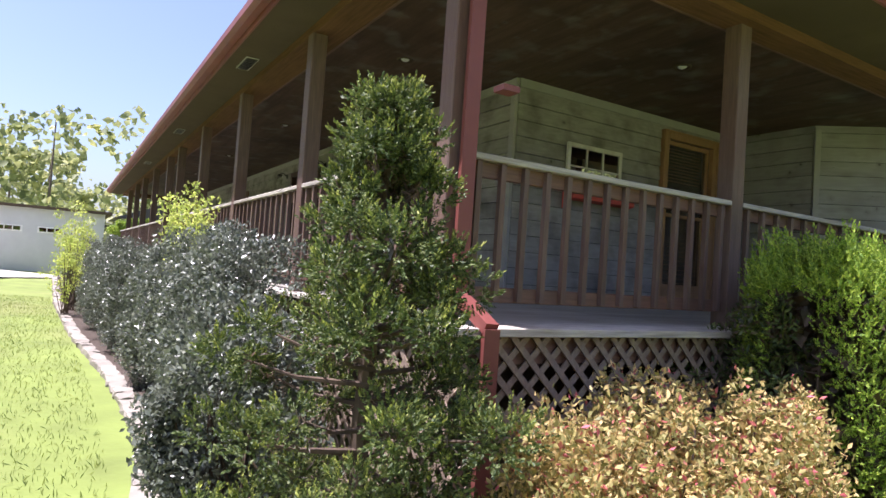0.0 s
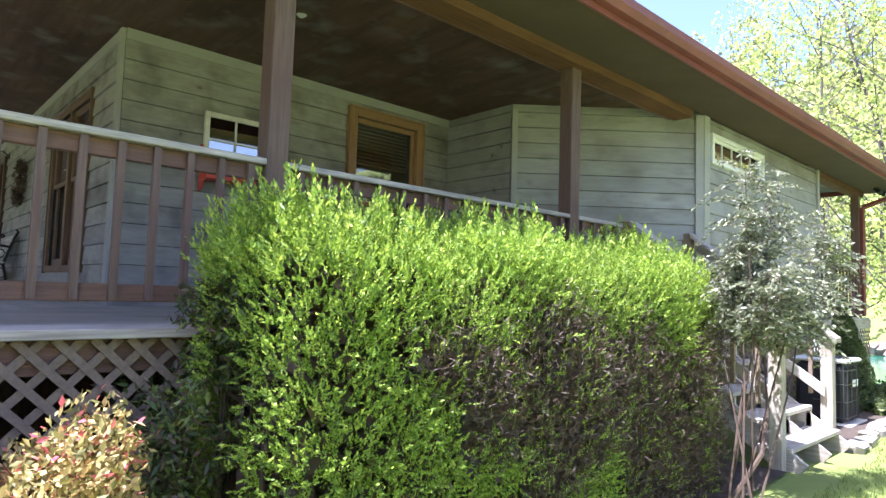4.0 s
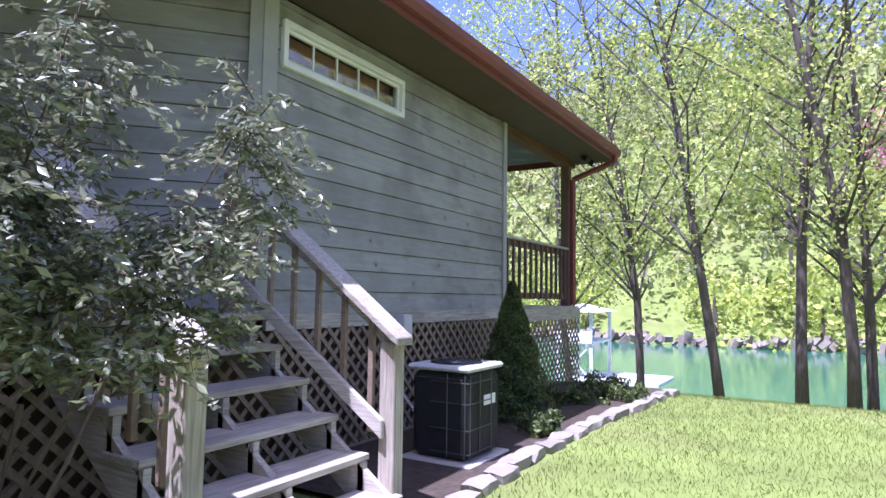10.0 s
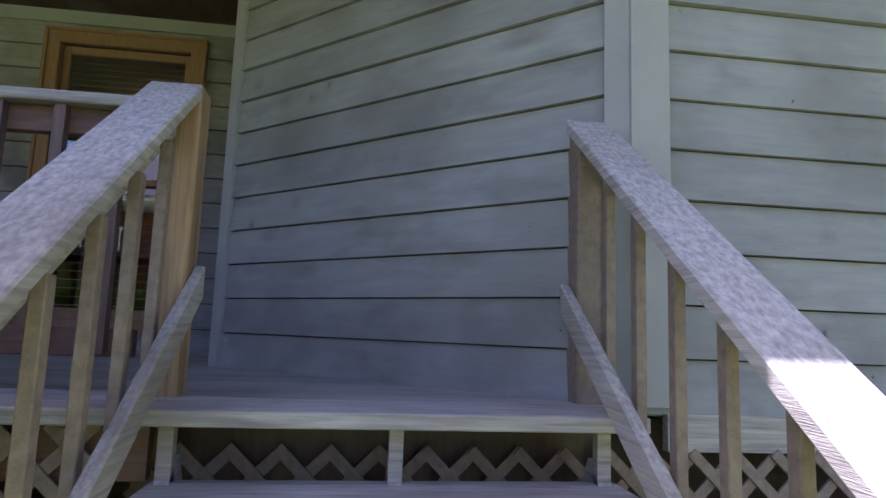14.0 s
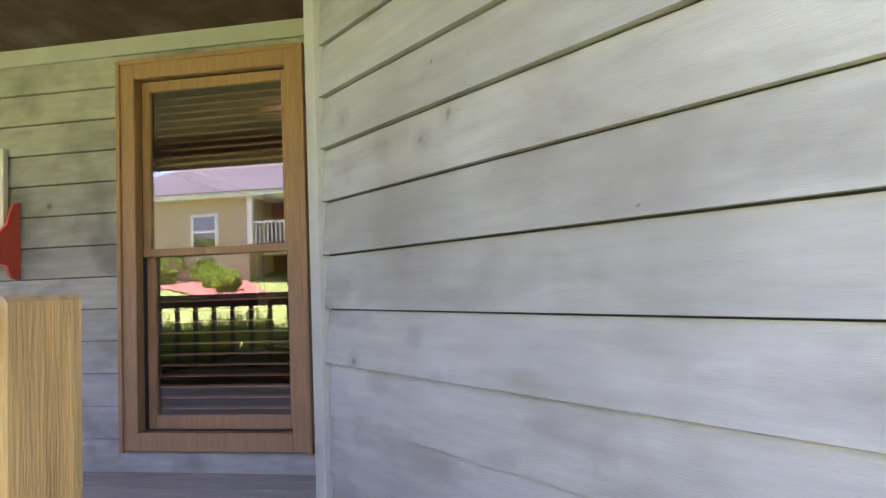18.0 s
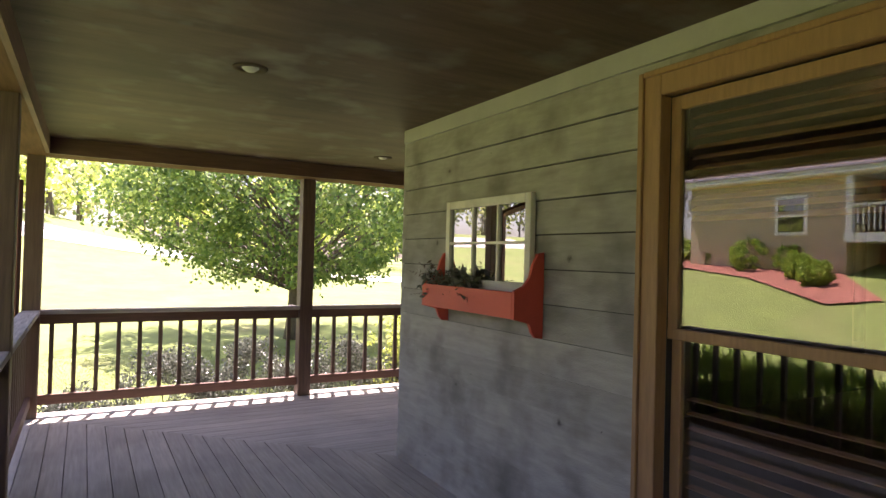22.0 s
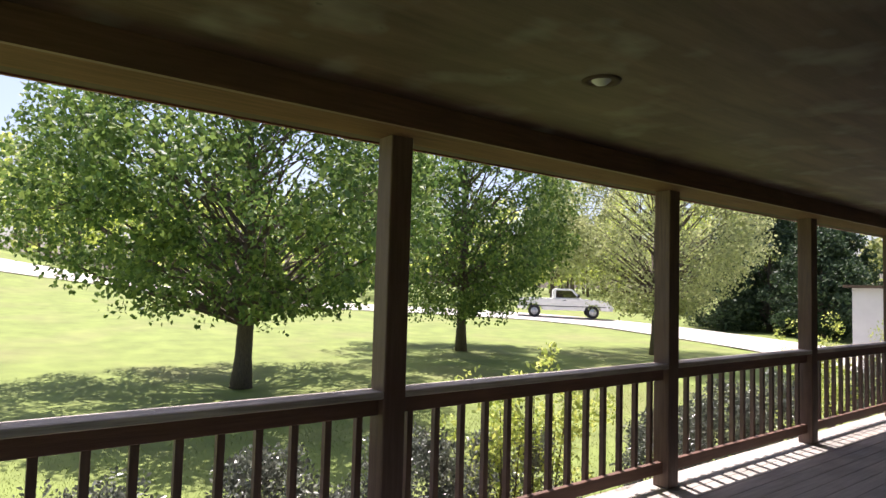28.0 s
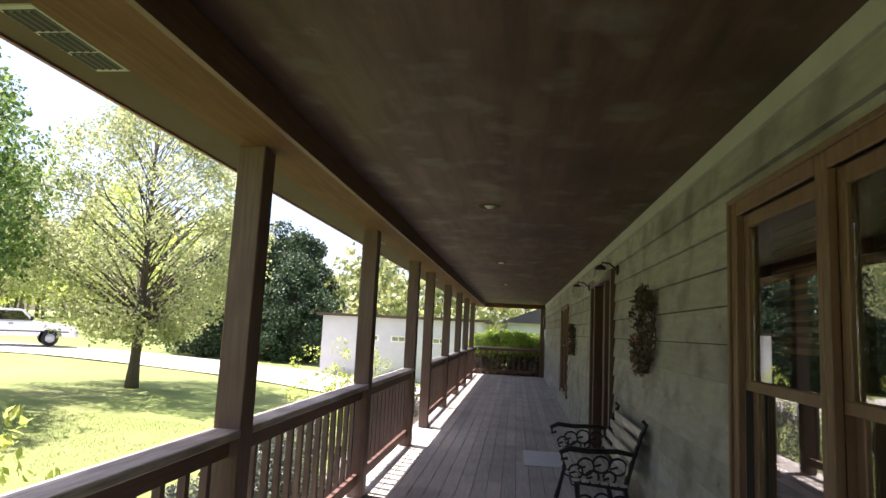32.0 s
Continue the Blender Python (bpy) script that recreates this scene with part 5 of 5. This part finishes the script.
    leaves("foliage", np.array(pts), 0.042, NANDGREY, t, out=np.array(dirs), spread=0.4, slim=0.36, seed=9)


cypress(-3.35, 3.15, 0.97)
hedge()
tall_nandina(-4.15, -3.05)
for k, (x, y, rr) in enumerate(((-3.75, 2.42, 0.36), (-3.85, 1.95, 0.40), (-3.85, 1.45, 0.40), (-3.7, 1.08, 0.28), (-3.45, 1.75, 0.42))):
    shrub("low_nandina", "low shrub with yellow and pink spring leaves", (x, y, -0.74), (rr, rr, 0.6), 110, 85, 0.032, NANDRED, 60 + k, 0.45, core=0.62, second=(PINKLEAF, 0.10))
# Added dark foliage stands in for the shaded left part of the hedge.
shrub("hedge_shade_filler", "dark green foliage added for the shaded left end of the hedge", (-3.1, 0.25, -0.55), (0.42, 0.55, 0.8), 70, 130, 0.05, CYPRESS, 70, 0.3, second=(HEDGEDARK, 0.3))
for k, (x, y, rx, h) in enumerate(((-2.15, 3.35, 0.40, 0.02), (-1.35, 3.15, 0.55, 0.50), (-0.35, 3.12, 0.6, 0.52), (0.7, 3.15, 0.6, 0.48), (1.75, 3.2, 0.6, 0.45), (4.1, 3.3, 0.55, 0.45), (5.5, 3.4, 0.7, 0.5), (6.9, 3.5, 0.7, 0.5), (11.5, 3.7, 0.8, 0.5), (14.5, 3.7, 0.7, 0.5))):
    top = h
    shrub("holly_shrub", "rounded glossy dark holly shrub in the front bed", (x, y, (top - 1.2) / 2), (rx, 0.44, (top + 1.2) / 2), 110, 170, 0.034, HOLLY, 80 + k, 0.55, core=0.7)
for k, (x, y, h) in enumerate(((1.45, 3.05, 0.8), (2.1, 3.05, 1.0), (9.1, 4.1, 1.0), (10.2, 4.0, 0.9), (13, 4.0, 0.9))):
    shrub("leggy_shrub", "leggy shrub with new yellow-green leaves on bare stems", (x, y, (h - 1.2) / 2 + 0.2), (0.5, 0.4, (h + 1.2) / 2), 40, 50, 0.05, LAKELEAF, 95 + k, 0.5, core=0.3)
end_hedge = shrub("end_hedge", "clipped hedge beyond the porch end, green on top and brown below", (END + 1.15, 1.2, 1.0), (0.75, 1.6, 0.5), 260, 120, 0.07, HEDGE, 110, 0.4, core=0.7)
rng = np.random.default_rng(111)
# Dark brown leaves fill the lower hedge behind the railing.
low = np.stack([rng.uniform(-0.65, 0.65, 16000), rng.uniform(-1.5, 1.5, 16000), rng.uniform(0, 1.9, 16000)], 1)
leaves("brown_low_foliage", low, 0.13, HEDGEDARK, end_hedge, "dark brown fill in the lower hedge", slim=0.3, seed=112)

for k, (x, y, rr) in enumerate(((-3.5, -10.0, 0.42), (-3.9, -10.7, 0.4), (-3.5, -11.3, 0.45), (-3.85, -8.2, 0.2), (-3.1, -7.9, 0.25))):
    shrub("ground_cover_plant", "low green ground cover plant in the bed", (x, y, -1.12), (rr, rr, 0.16), 34, 50, 0.06, CYPRESS, 150 + k, core=0.3, trunk=False)

# cone-shaped spruce by the lattice
t = thing("dwarf_spruce", "small dense cone-shaped spruce", "shrub", "", (-3.3, -8.75, -1.2))
r = np.random.default_rng(61)
n = 16000
f = r.uniform(0, 1, n) ** 0.7
a = r.uniform(0, math.tau, n)
rad = (1 - f) * 0.44 + 0.02
rad *= 1 + 0.12 * np.sin(a * 5 + f * 30)
leaves("foliage", np.stack([rad * np.cos(a), rad * np.sin(a), f * 1.45 + 0.05], 1), 0.045, CYPRESS, t, out=np.stack([np.cos(a), np.sin(a), np.full(n, 0.2)], 1), slim=0.25, seed=62)
# Darker green core leaves put the shade inside the cone into colour.
leaves("dark_inner_fill", np.stack([rad * 0.7 * np.cos(a), rad * 0.7 * np.sin(a), f * 1.4 + 0.03], 1)[:5000], 0.09, PINE, t, seed=63)
part("trunk", tube([(0, 0, 0), (0, 0, 1.4)], [0.03, 0.006]), TWIG, t)

# ---- trees ----
def tree(name, label, x, y, height, crown_r, crown_lo, leaf, leaf_size, n_clumps, per, seed, bark=BARK, trunk_r=0.17, lean=(0, 0), shape=(0.5, 0.5), clump_r=0.55, fork=0.22, limb_step=3):
    """shape: where up the crown it is widest and how full it is; fork: where the limbs start, as a part of the height."""
    gz = ground_z(x, y)
    t = thing(name, label, "tree", "", (x, y, gz))
    r = np.random.default_rng(seed)
    bow = r.uniform(-1, 1, 2) * (0.03 * height if lean != (0, 0) else 0.008 * height)
    axis = lambda f: np.array((lean[0] * f ** 1.3 + bow[0] * math.sin(f * 5.5), lean[1] * f ** 1.3 + bow[1] * math.sin(f * 5.5), height * f))
    bm = tube([axis(0), axis(0.08), axis(0.2), axis(0.45), axis(0.7), axis(0.96)], [trunk_r * 1.35, trunk_r, trunk_r * 0.9, trunk_r * 0.6, trunk_r * 0.33, 0.02], sides=9)
    cs = []
    limbs = bmesh.new()
    lo = crown_lo / height
    for k in range(n_clumps):
        f = r.uniform(lo, 1.0)
        g = (f - lo) / (1 - lo)
        wide = math.sin(min(1, (g + 0.12) / (shape[0] + 0.12)) * math.pi / 2) if g < shape[0] else math.cos((g - shape[0]) / (1 - shape[0] + 0.08) * math.pi / 2)
        a = r.uniform(0, math.tau)
        reach = crown_r * wide * r.uniform(0.25, 1.0) ** shape[1] * (1 + 0.12 * math.sin(3 * a + seed))
        c = axis(f) + np.array((math.cos(a) * reach, math.sin(a) * reach, -0.06 * reach))
        cs.append(c)
        if k % limb_step == 0:
            s = axis(max(fork, f - 0.12 - 0.35 * reach / height * r.uniform(0.7, 1.5)))
            m = s * 0.45 + c * 0.55 + np.array((0, 0, 0.12 * reach)) + r.normal(0, 0.09 * reach, 3)
            q = m * 0.45 + c * 0.55 + r.normal(0, 0.06 * reach, 3)
            rr = trunk_r * 0.26 * (1.1 - f) + 0.012
            tube([s, m, q, c], [rr, rr * 0.6, rr * 0.35, 0.006], limbs, 5)
    part("trunk", bm, bark, t, smooth=True)
    part("branching", limbs, bark, t)
    p, o = clumped(r, cs, r.uniform(0.6, 1.3, len(cs)) * clump_r, per)
    leaves("crown", p, leaf_size, leaf, t, out=o * 0.3, slim=0.65, seed=seed, droop=0.4)
    return t


tree("pear_tree", "full round-crowned pear tree on the lawn", 3.1, 13.3, 8.6, 4.9, 2.0, PEAR, 0.12, 470, 130, 201, trunk_r=0.19, shape=(0.35, 0.35), fork=0.16)
tree("pear_tree", "green pear tree further down the lawn", 12.1, 16.6, 10.4, 4.5, 1.6, PEAR, 0.13, 430, 110, 202, trunk_r=0.17, shape=(0.4, 0.4))
tree("budding_tree", "pear tree still thin with pale new leaves", 18.85, 13.3, 9.4, 4.3, 1.8, PEARLIGHT, 0.11, 470, 84, 203, trunk_r=0.17, shape=(0.45, 0.4))
for k, (x, y, h, cr) in enumerate(((40, 38, 10, 3.6), (46, 33, 12, 4.0), (28, 46, 11, 4.0), (16, 52, 10, 3.5), (55, 40, 13, 5), (40, 22, 9, 3.2))):
    tree("roadside_tree", "pale spring tree beyond the drive", x, y, h, cr, 2.4, LAKELEAF if k % 2 else PEARLIGHT, 0.24, 130, 50, 210 + k, trunk_r=0.2, clump_r=0.8)
for k, (x, y, h, cr) in enumerate(((35, 19.5, 6, 2.4), (37, 17.5, 7.5, 2.6), (39, 15, 8, 2.8), (36, 14.2, 6.0, 2.4), (42, 18, 9, 3.0))):
    tree("dark_pine", "dense dark evergreen beside the garage", x, y, h, cr, 0.3, PINE, 0.17, 190, 110, 230 + k, trunk_r=0.14, shape=(0.2, 0.4), clump_r=0.55, fork=0.05)
for k, (x, y, h, lx, ly) in enumerate(((-3.0, -15.6, 13, 1.9, -1.0), (-4.66, -14.8, 15, 2.2, 0.5), (-5.9, -14.2, 15, -0.9, -0.4), (-6.6, -14.0, 15, 2.4, 1.0), (-6.9, -15.2, 12, 0.3, 0.5), (-1.2, -17.0, 14, 1.0, 0), (-9.8, -15.5, 14, -1.0, 0.8))):
    tree("lakeside_tree", "slim leaning lakeside tree with new yellow-green leaves", x, y, h, 3.2, 3.0, LAKELEAF, 0.08, 190, 42, 250 + k, bark=DARKBARK, trunk_r=0.085, lean=(lx, ly), shape=(0.55, 0.5), clump_r=0.6, fork=0.2, limb_step=6)
tree("redbud_tree", "redbud with pink blossom by the lake", -8.6, -12.2, 5.2, 1.7, 1.0, REDBUD, 0.07, 170, 70, 270, bark=DARKBARK, trunk_r=0.08, clump_r=0.35, fork=0.12)


# ---- far woods ----
def woods(name, count, place, h, per, size, material, seed, label):
    r = np.random.default_rng(seed)
    bm = bmesh.new()
    cs, rs = [], []
    for k in range(count):
        x, y = place(r)
        gz, hh = ground_z(x, y), h * r.uniform(0.7, 1.25)
        if k % 2 == 0:
            tube([(x, y, gz - 0.3), (x + r.normal(0, 0.6), y, gz + hh * 0.9)], [0.2, 0.06], bm, 5)
        for _ in range(7):
            f = r.uniform(0.25, 1)
            cs.append((x + r.normal(0, 1.6), y + r.normal(0, 1.6), gz + hh * f))
            rs.append(r.uniform(0.8, 2.0))
    t = tagged(new(name), label, "woods", "", "stuff")
    part("trunk_mass", bm, BARK, t)
    p, o = clumped(r, cs, rs, per)
    leaves("canopy", p, size, material, t, seed=seed, slim=0.75)


woods("far_shore_woods", 330, lambda r: (r.uniform(-110, 60), -r.uniform(54, 125)), 13, 26, 0.75, FARWOOD, 301, "spring woods on the hill across the lake")
woods("far_shore_brush", 150, lambda r: (r.uniform(-110, 60), -r.uniform(50, 56)), 3.5, 22, 0.45, LAKELEAF, 302, "brush along the far bank of the lake")
woods("front_woods", 190, lambda r: (r.uniform(-70, 130), r.uniform(75, 125)), 12, 26, 0.8, FARWOOD, 303, "spring woods beyond the front lawn")
woods("right_woods", 120, lambda r: (r.uniform(62, 110), r.uniform(-10, 75)), 12, 26, 0.8, FARWOOD, 304, "spring woods beyond the garage")
woods("left_woods", 110, lambda r: (-r.uniform(55, 90), r.uniform(-20, 90)), 11, 15, 0.6, BAREWOOD, 305, "woods beyond the neighbouring house")
woods("roadside_woods", 95, lambda r: (r.uniform(-25, 75), r.uniform(50, 76)), 9, 26, 0.55, LAKELEAF, 306, "bright spring trees along the far side of the road")
woods("far_shore_undergrowth", 300, lambda r: (r.uniform(-110, 60), -r.uniform(55, 115)), 5, 24, 0.6, FARWOOD, 307, "undergrowth on the hill across the lake")
bank = setting("bank_rocks", "pale rocks along the far bank", "rocks")
rr = random.Random(17)
bm = bmesh.new()
for k in range(420):
    x, s = rr.uniform(-70, 40), rr.uniform(0.15, 0.5)
    m = pose(x, -49.5 + rr.uniform(-1.5, 0.8), -3.0 + rr.uniform(0, 0.5), rr.uniform(0, 90), rr.uniform(0, 90), rr.uniform(0, 90))
    box(-s, s, -s * 0.6, s * 0.6, -s * 0.5, s * 0.5, bm, m=m)
ob = part("rock_mass", bm, mat("bank_rock", (0.22, 0.19, 0.15), 0.9, 0.3, 2.0), bank)
ob["kind"] = "stuff"


# ---- dock ----
t = thing("lake_dock", "white lake dock with a small roofed upper deck", "dock", "", (0.9, -24.7, -3.1))
part("platform", box(-2.6, 0.4, -1.2, 1.2, 0.35, 0.5, bevel=0.02), WHITE, t)
part("upper_deck", box(-0.4, 0.9, -1.2, 1.2, 1.65, 1.75, bevel=0.02), WHITE, t)
part("upper_wall", box(-0.4, 0.9, 1.15, 1.2, 1.75, 2.1), WHITE, t)
for x in (-0.35, 0.85):
    for y in (-1.1, 1.1):
        part("leg", box(x - 0.05, x + 0.05, y - 0.05, y + 0.05, -1.2, 2.75), WHITE, t)
part("brace", bar((-0.35, 1.1, 0.4), (0.85, 1.1, 1.65), 0.05, 0.05), WHITE, t)
part("brace", bar((0.85, 1.1, 0.4), (-0.35, 1.1, 1.65), 0.05, 0.05), WHITE, t)
bm = bmesh.new()
o = [bm.verts.new(p) for p in ((-0.6, -1.4, 2.75), (1.1, -1.4, 2.75), (1.1, 1.4, 2.75), (-0.6, 1.4, 2.75), (0.25, 0, 3.05))]
for i in range(4):
    bm.faces.new((o[i], o[(i + 1) % 4], o[4]))
bm.faces.new(o[3::-1])
part("canopy", bm, GREYMETAL, t)


# ---- pickup truck ----
def pickup(x, y, turn):
    t = thing("pickup_truck", "white extended-cab pickup truck parked on the drive", "truck", "", (x, y, ground_z(x, y) + 0.05))
    t.rotation_euler = (0, 0, radians(turn))
    side = [(-2.95, 0.55), (-2.45, 0.5), (-2.40, 0.75), (-2.1, 0.92), (-1.75, 0.92), (-1.45, 0.75), (-1.4, 0.48), (1.25, 0.48), (1.3, 0.75), (1.6, 0.92), (1.95, 0.92), (2.25, 0.75), (2.3, 0.5), (2.9, 0.5), (2.98, 0.9), (2.9, 1.1), (1.75, 1.2), (1.0, 1.24), (-2.9, 1.24)]
    bm = outline(side, 'y', -0.95, 0.95)
    bmesh.ops.bevel(bm, geom=[e for e in bm.edges if abs(e.verts[0].co.y - e.verts[1].co.y) < 0.01], offset=0.05, segments=2, affect='EDGES')
    body = part("body", bm, TRUCKWHITE, t)
    cab = [(-0.75, 1.22), (1.1, 1.22), (0.55, 1.82), (0.35, 1.88), (-0.55, 1.88), (-0.72, 1.80)]
    bm = outline(cab, 'y', -0.82, 0.82)
    bmesh.ops.bevel(bm, geom=bm.edges[:], offset=0.05, segments=2, affect='EDGES')
    c = part("cab", bm, TRUCKWHITE, t)
    for s in (-1, 1):
        part("side_window", outline([(-0.55, 1.30), (0.85, 1.30), (0.42, 1.76), (-0.55, 1.76)], 'y', s * 0.823, s * 0.832), CARGLASS, c)
        part("mirror", box(0.8, 0.95, s * 0.9, s * 1.08, 1.3, 1.5, bevel=0.02), TIRE, c)
        part("door_handle", box(-0.1, 0.1, s * 0.952, s * 0.965, 1.1, 1.14), TIRE, body)
        part("headlight", box(2.90, 2.99, s * 0.6, s * 0.9, 0.88, 1.04, bevel=0.01), GREYMETAL, body)
        part("side_trim", box(-2.9, 2.6, s * 0.951, s * 0.962, 0.72, 0.77), DARKMETAL, body)
        for wx in (-1.92, 1.78):
            w = part("tyre", lathe([(0.22, -0.12), (0.37, -0.12), (0.40, -0.08), (0.40, 0.08), (0.37, 0.12), (0.22, 0.12)], (wx, s * 0.83, 0.40), axis='y'), TIRE, t, "", True)
            part("rim", lathe([(0.03, -0.05 * s), (0.1, 0.10 * s), (0.2, 0.09 * s), (0.23, 0.125 * s)], (wx, s * 0.83, 0.40), axis='y'), GREYMETAL, w, "", True)
    part("windscreen", bar((1.03, 0, 1.31), (0.62, 0, 1.78), 1.45, 0.012, up=(1, 0, 0.8)), CARGLASS, c)
    part("front_bumper", box(2.9, 3.08, -0.95, 0.95, 0.5, 0.75, bevel=0.03), GREYMETAL, t)
    part("rear_bumper", box(-3.08, -2.92, -0.92, 0.92, 0.52, 0.7, bevel=0.03), GREYMETAL, t)
    part("grille", box(2.96, 3.0, -0.5, 0.5, 0.8, 1.05), DARKMETAL, t)


pickup(29.4, 27.2, -45)

# ---- garage and house beyond the porch ----
t = thing("garage", "pale grey garage with a flat brown-edged roof", "garage", "", (30.0, 10.6, -0.95))
part("wall", box(0, 6, -8, 0, -0.3, 2.85), SHEDWHITE, t)
part("roof", box(-0.25, 6.3, -8.3, 0.3, 2.85, 2.98), SOFFIT, t)
for y in (-2.9, -4.6, -6.3):
    w = part("window", box(-0.03, 0, y, y + 1.1, 1.7, 2.0), WHITE, t)
    for k in range(3):
        part("pane", box(-0.04, -0.03, y + 0.08 + 0.33 * k, y + 0.36 + 0.33 * k, 1.76, 1.94), CARGLASS, w)
t = thing("white_house", "white gabled house beyond the hedge", "house", "", (36, 0, -0.9))
part("wall", box(0, 6, -6, 1.5, 0, 3.0), SHEDWHITE, t)
bm = bmesh.new()
outline([(-6.4, 2.95), (1.9, 2.95), (-2.2, 4.6)], 'x', -0.4, 6.4, bm)
part("roof", bm, GREYROOF, t)
part("carport", box(-1.0, -0.1, 1.6, 5, 2.3, 2.45), GREYROOF, t)
part("door", box(-0.04, 0, 0.2, 1.2, 0, 2.1), DARKWOOD, t)

# ---- neighbouring house (seen in the window glass) ----
NZ = ground_z(-22, 11) + 0.1
t = thing("beige_house", "beige house with a grey roof and white porch", "house", "", (-20, 7.0, NZ))
part("wall", box(-8, 0, 0, 6.2, -1.5, 2.8), BEIGE, t)
part("porch_wall", box(-8, -2.2, -6, 0, -1.5, 2.8), BRICKRED, t)
part("porch_floor", box(-2.2, 0.2, -6, 0, 0.5, 0.8), WHITE, t)
part("eave", box(-8.4, 0.4, -6.4, 6.6, 2.8, 3.0), WHITE, t, "white eave trim")
bm = bmesh.new()
o = [bm.verts.new(p) for p in ((0.5, -6.5, 3.0), (0.5, 6.7, 3.0), (-8.5, 6.7, 3.0), (-8.5, -6.5, 3.0), (-4, -2.5, 5.6), (-4, 3, 5.6))]
for f in ((0, 1, 5, 4), (1, 2, 5), (2, 3, 4, 5), (3, 0, 4)):
    bm.faces.new([o[i] for i in f])
part("roof", bm, GREYROOF, t)
w = part("window", box(0, 0.06, 1.3, 2.5, 0.75, 2.2, bevel=0.01), WHITE, t)
for z0, z1 in ((0.87, 1.42), (1.52, 2.08)):
    part("pane", box(0.06, 0.065, 1.43, 2.37, z0, z1), CARGLASS, w)
for y in (-0.15, -2.9, -5.8):
    part("porch_post", box(0.0, 0.2, y - 0.1, y + 0.1, 0.8, 2.8), WHITE, t)
for k in range(16):
    part("baluster", box(0.08, 0.12, -0.4 - k * 0.17, -0.36 - k * 0.17, 0.9, 1.7), WHITE, t)
part("porch_rail", box(0.05, 0.15, -2.9, -0.2, 1.7, 1.78), WHITE, t)
for k, (x, y, s) in enumerate(((-20.2, 9.0, 0.6), (-19.8, 10.4, 0.7), (-20.5, 12.2, 0.6), (-19.0, 8.0, 0.5), (-18.2, 7.0, 0.5), (-20.8, 14, 0.5))):
    shrub("round_shrub", "rounded green shrub by the beige house", (x, y, ground_z(x, y) + s * 0.8), (s, s, s), 50, 60, 0.11, HEDGE, 130 + k, core=0.7)
bm = bmesh.new()
bm.faces.new([bm.verts.new((x, y, ground_z(x, y) + 0.06)) for x, y in ((-21.8, 16), (-21, 8.0), (-17.0, 4.5), (-16.0, 5.5), (-18.4, 9.5), (-20.0, 16))])
tagged(link("ground_mulch", bm, BRICKRED), "red mulch bed before the beige house", "flower bed", "", "structure")
bm = bmesh.new()
bm.faces.new([bm.verts.new((x, y, ground_z(x, y) + 0.05)) for x, y in ((-12.5, 24.2), (-9.4, 24.6), (-8.6, 25.4), (-9.6, 26.1), (-13, 26.3))])
tagged(link("ground_soil", bm, BRICKRED), "bare reddish soil patch in the lawn", "soil", "", "structure")


# ---- grass ----
def grass(name, x0, x1, y0, y1, n, seed, keep=lambda x, y: True, h=0.05):
    r = np.random.default_rng(seed)
    p = np.stack([r.uniform(x0, x1, n), r.uniform(y0, y1, n)], 1)
    p = np.array([(x, y, ground_z(x, y) + h * 0.35) for x, y in p if keep(x, y)])
    ob = leaves(name, p, h, BLADE, None, out=np.array([(0, 0, 2.0)]), slim=0.12, seed=seed)
    tagged(ob, "short mown grass blades", "grass", "", "stuff")


grass("grass", -10.5, -4.1, -12.4, 4.0, 95000, 401, keep=lambda x, y: x < -4.42 or (y < -5.6 and x < -4.24 - max(0.0, -9.6 - y) * 0.1))
grass("grass", -4.5, 14, 3.75, 12, 60000, 402, keep=lambda x, y: y > 3.85 + max(0.0, x - 2) * 0.05)
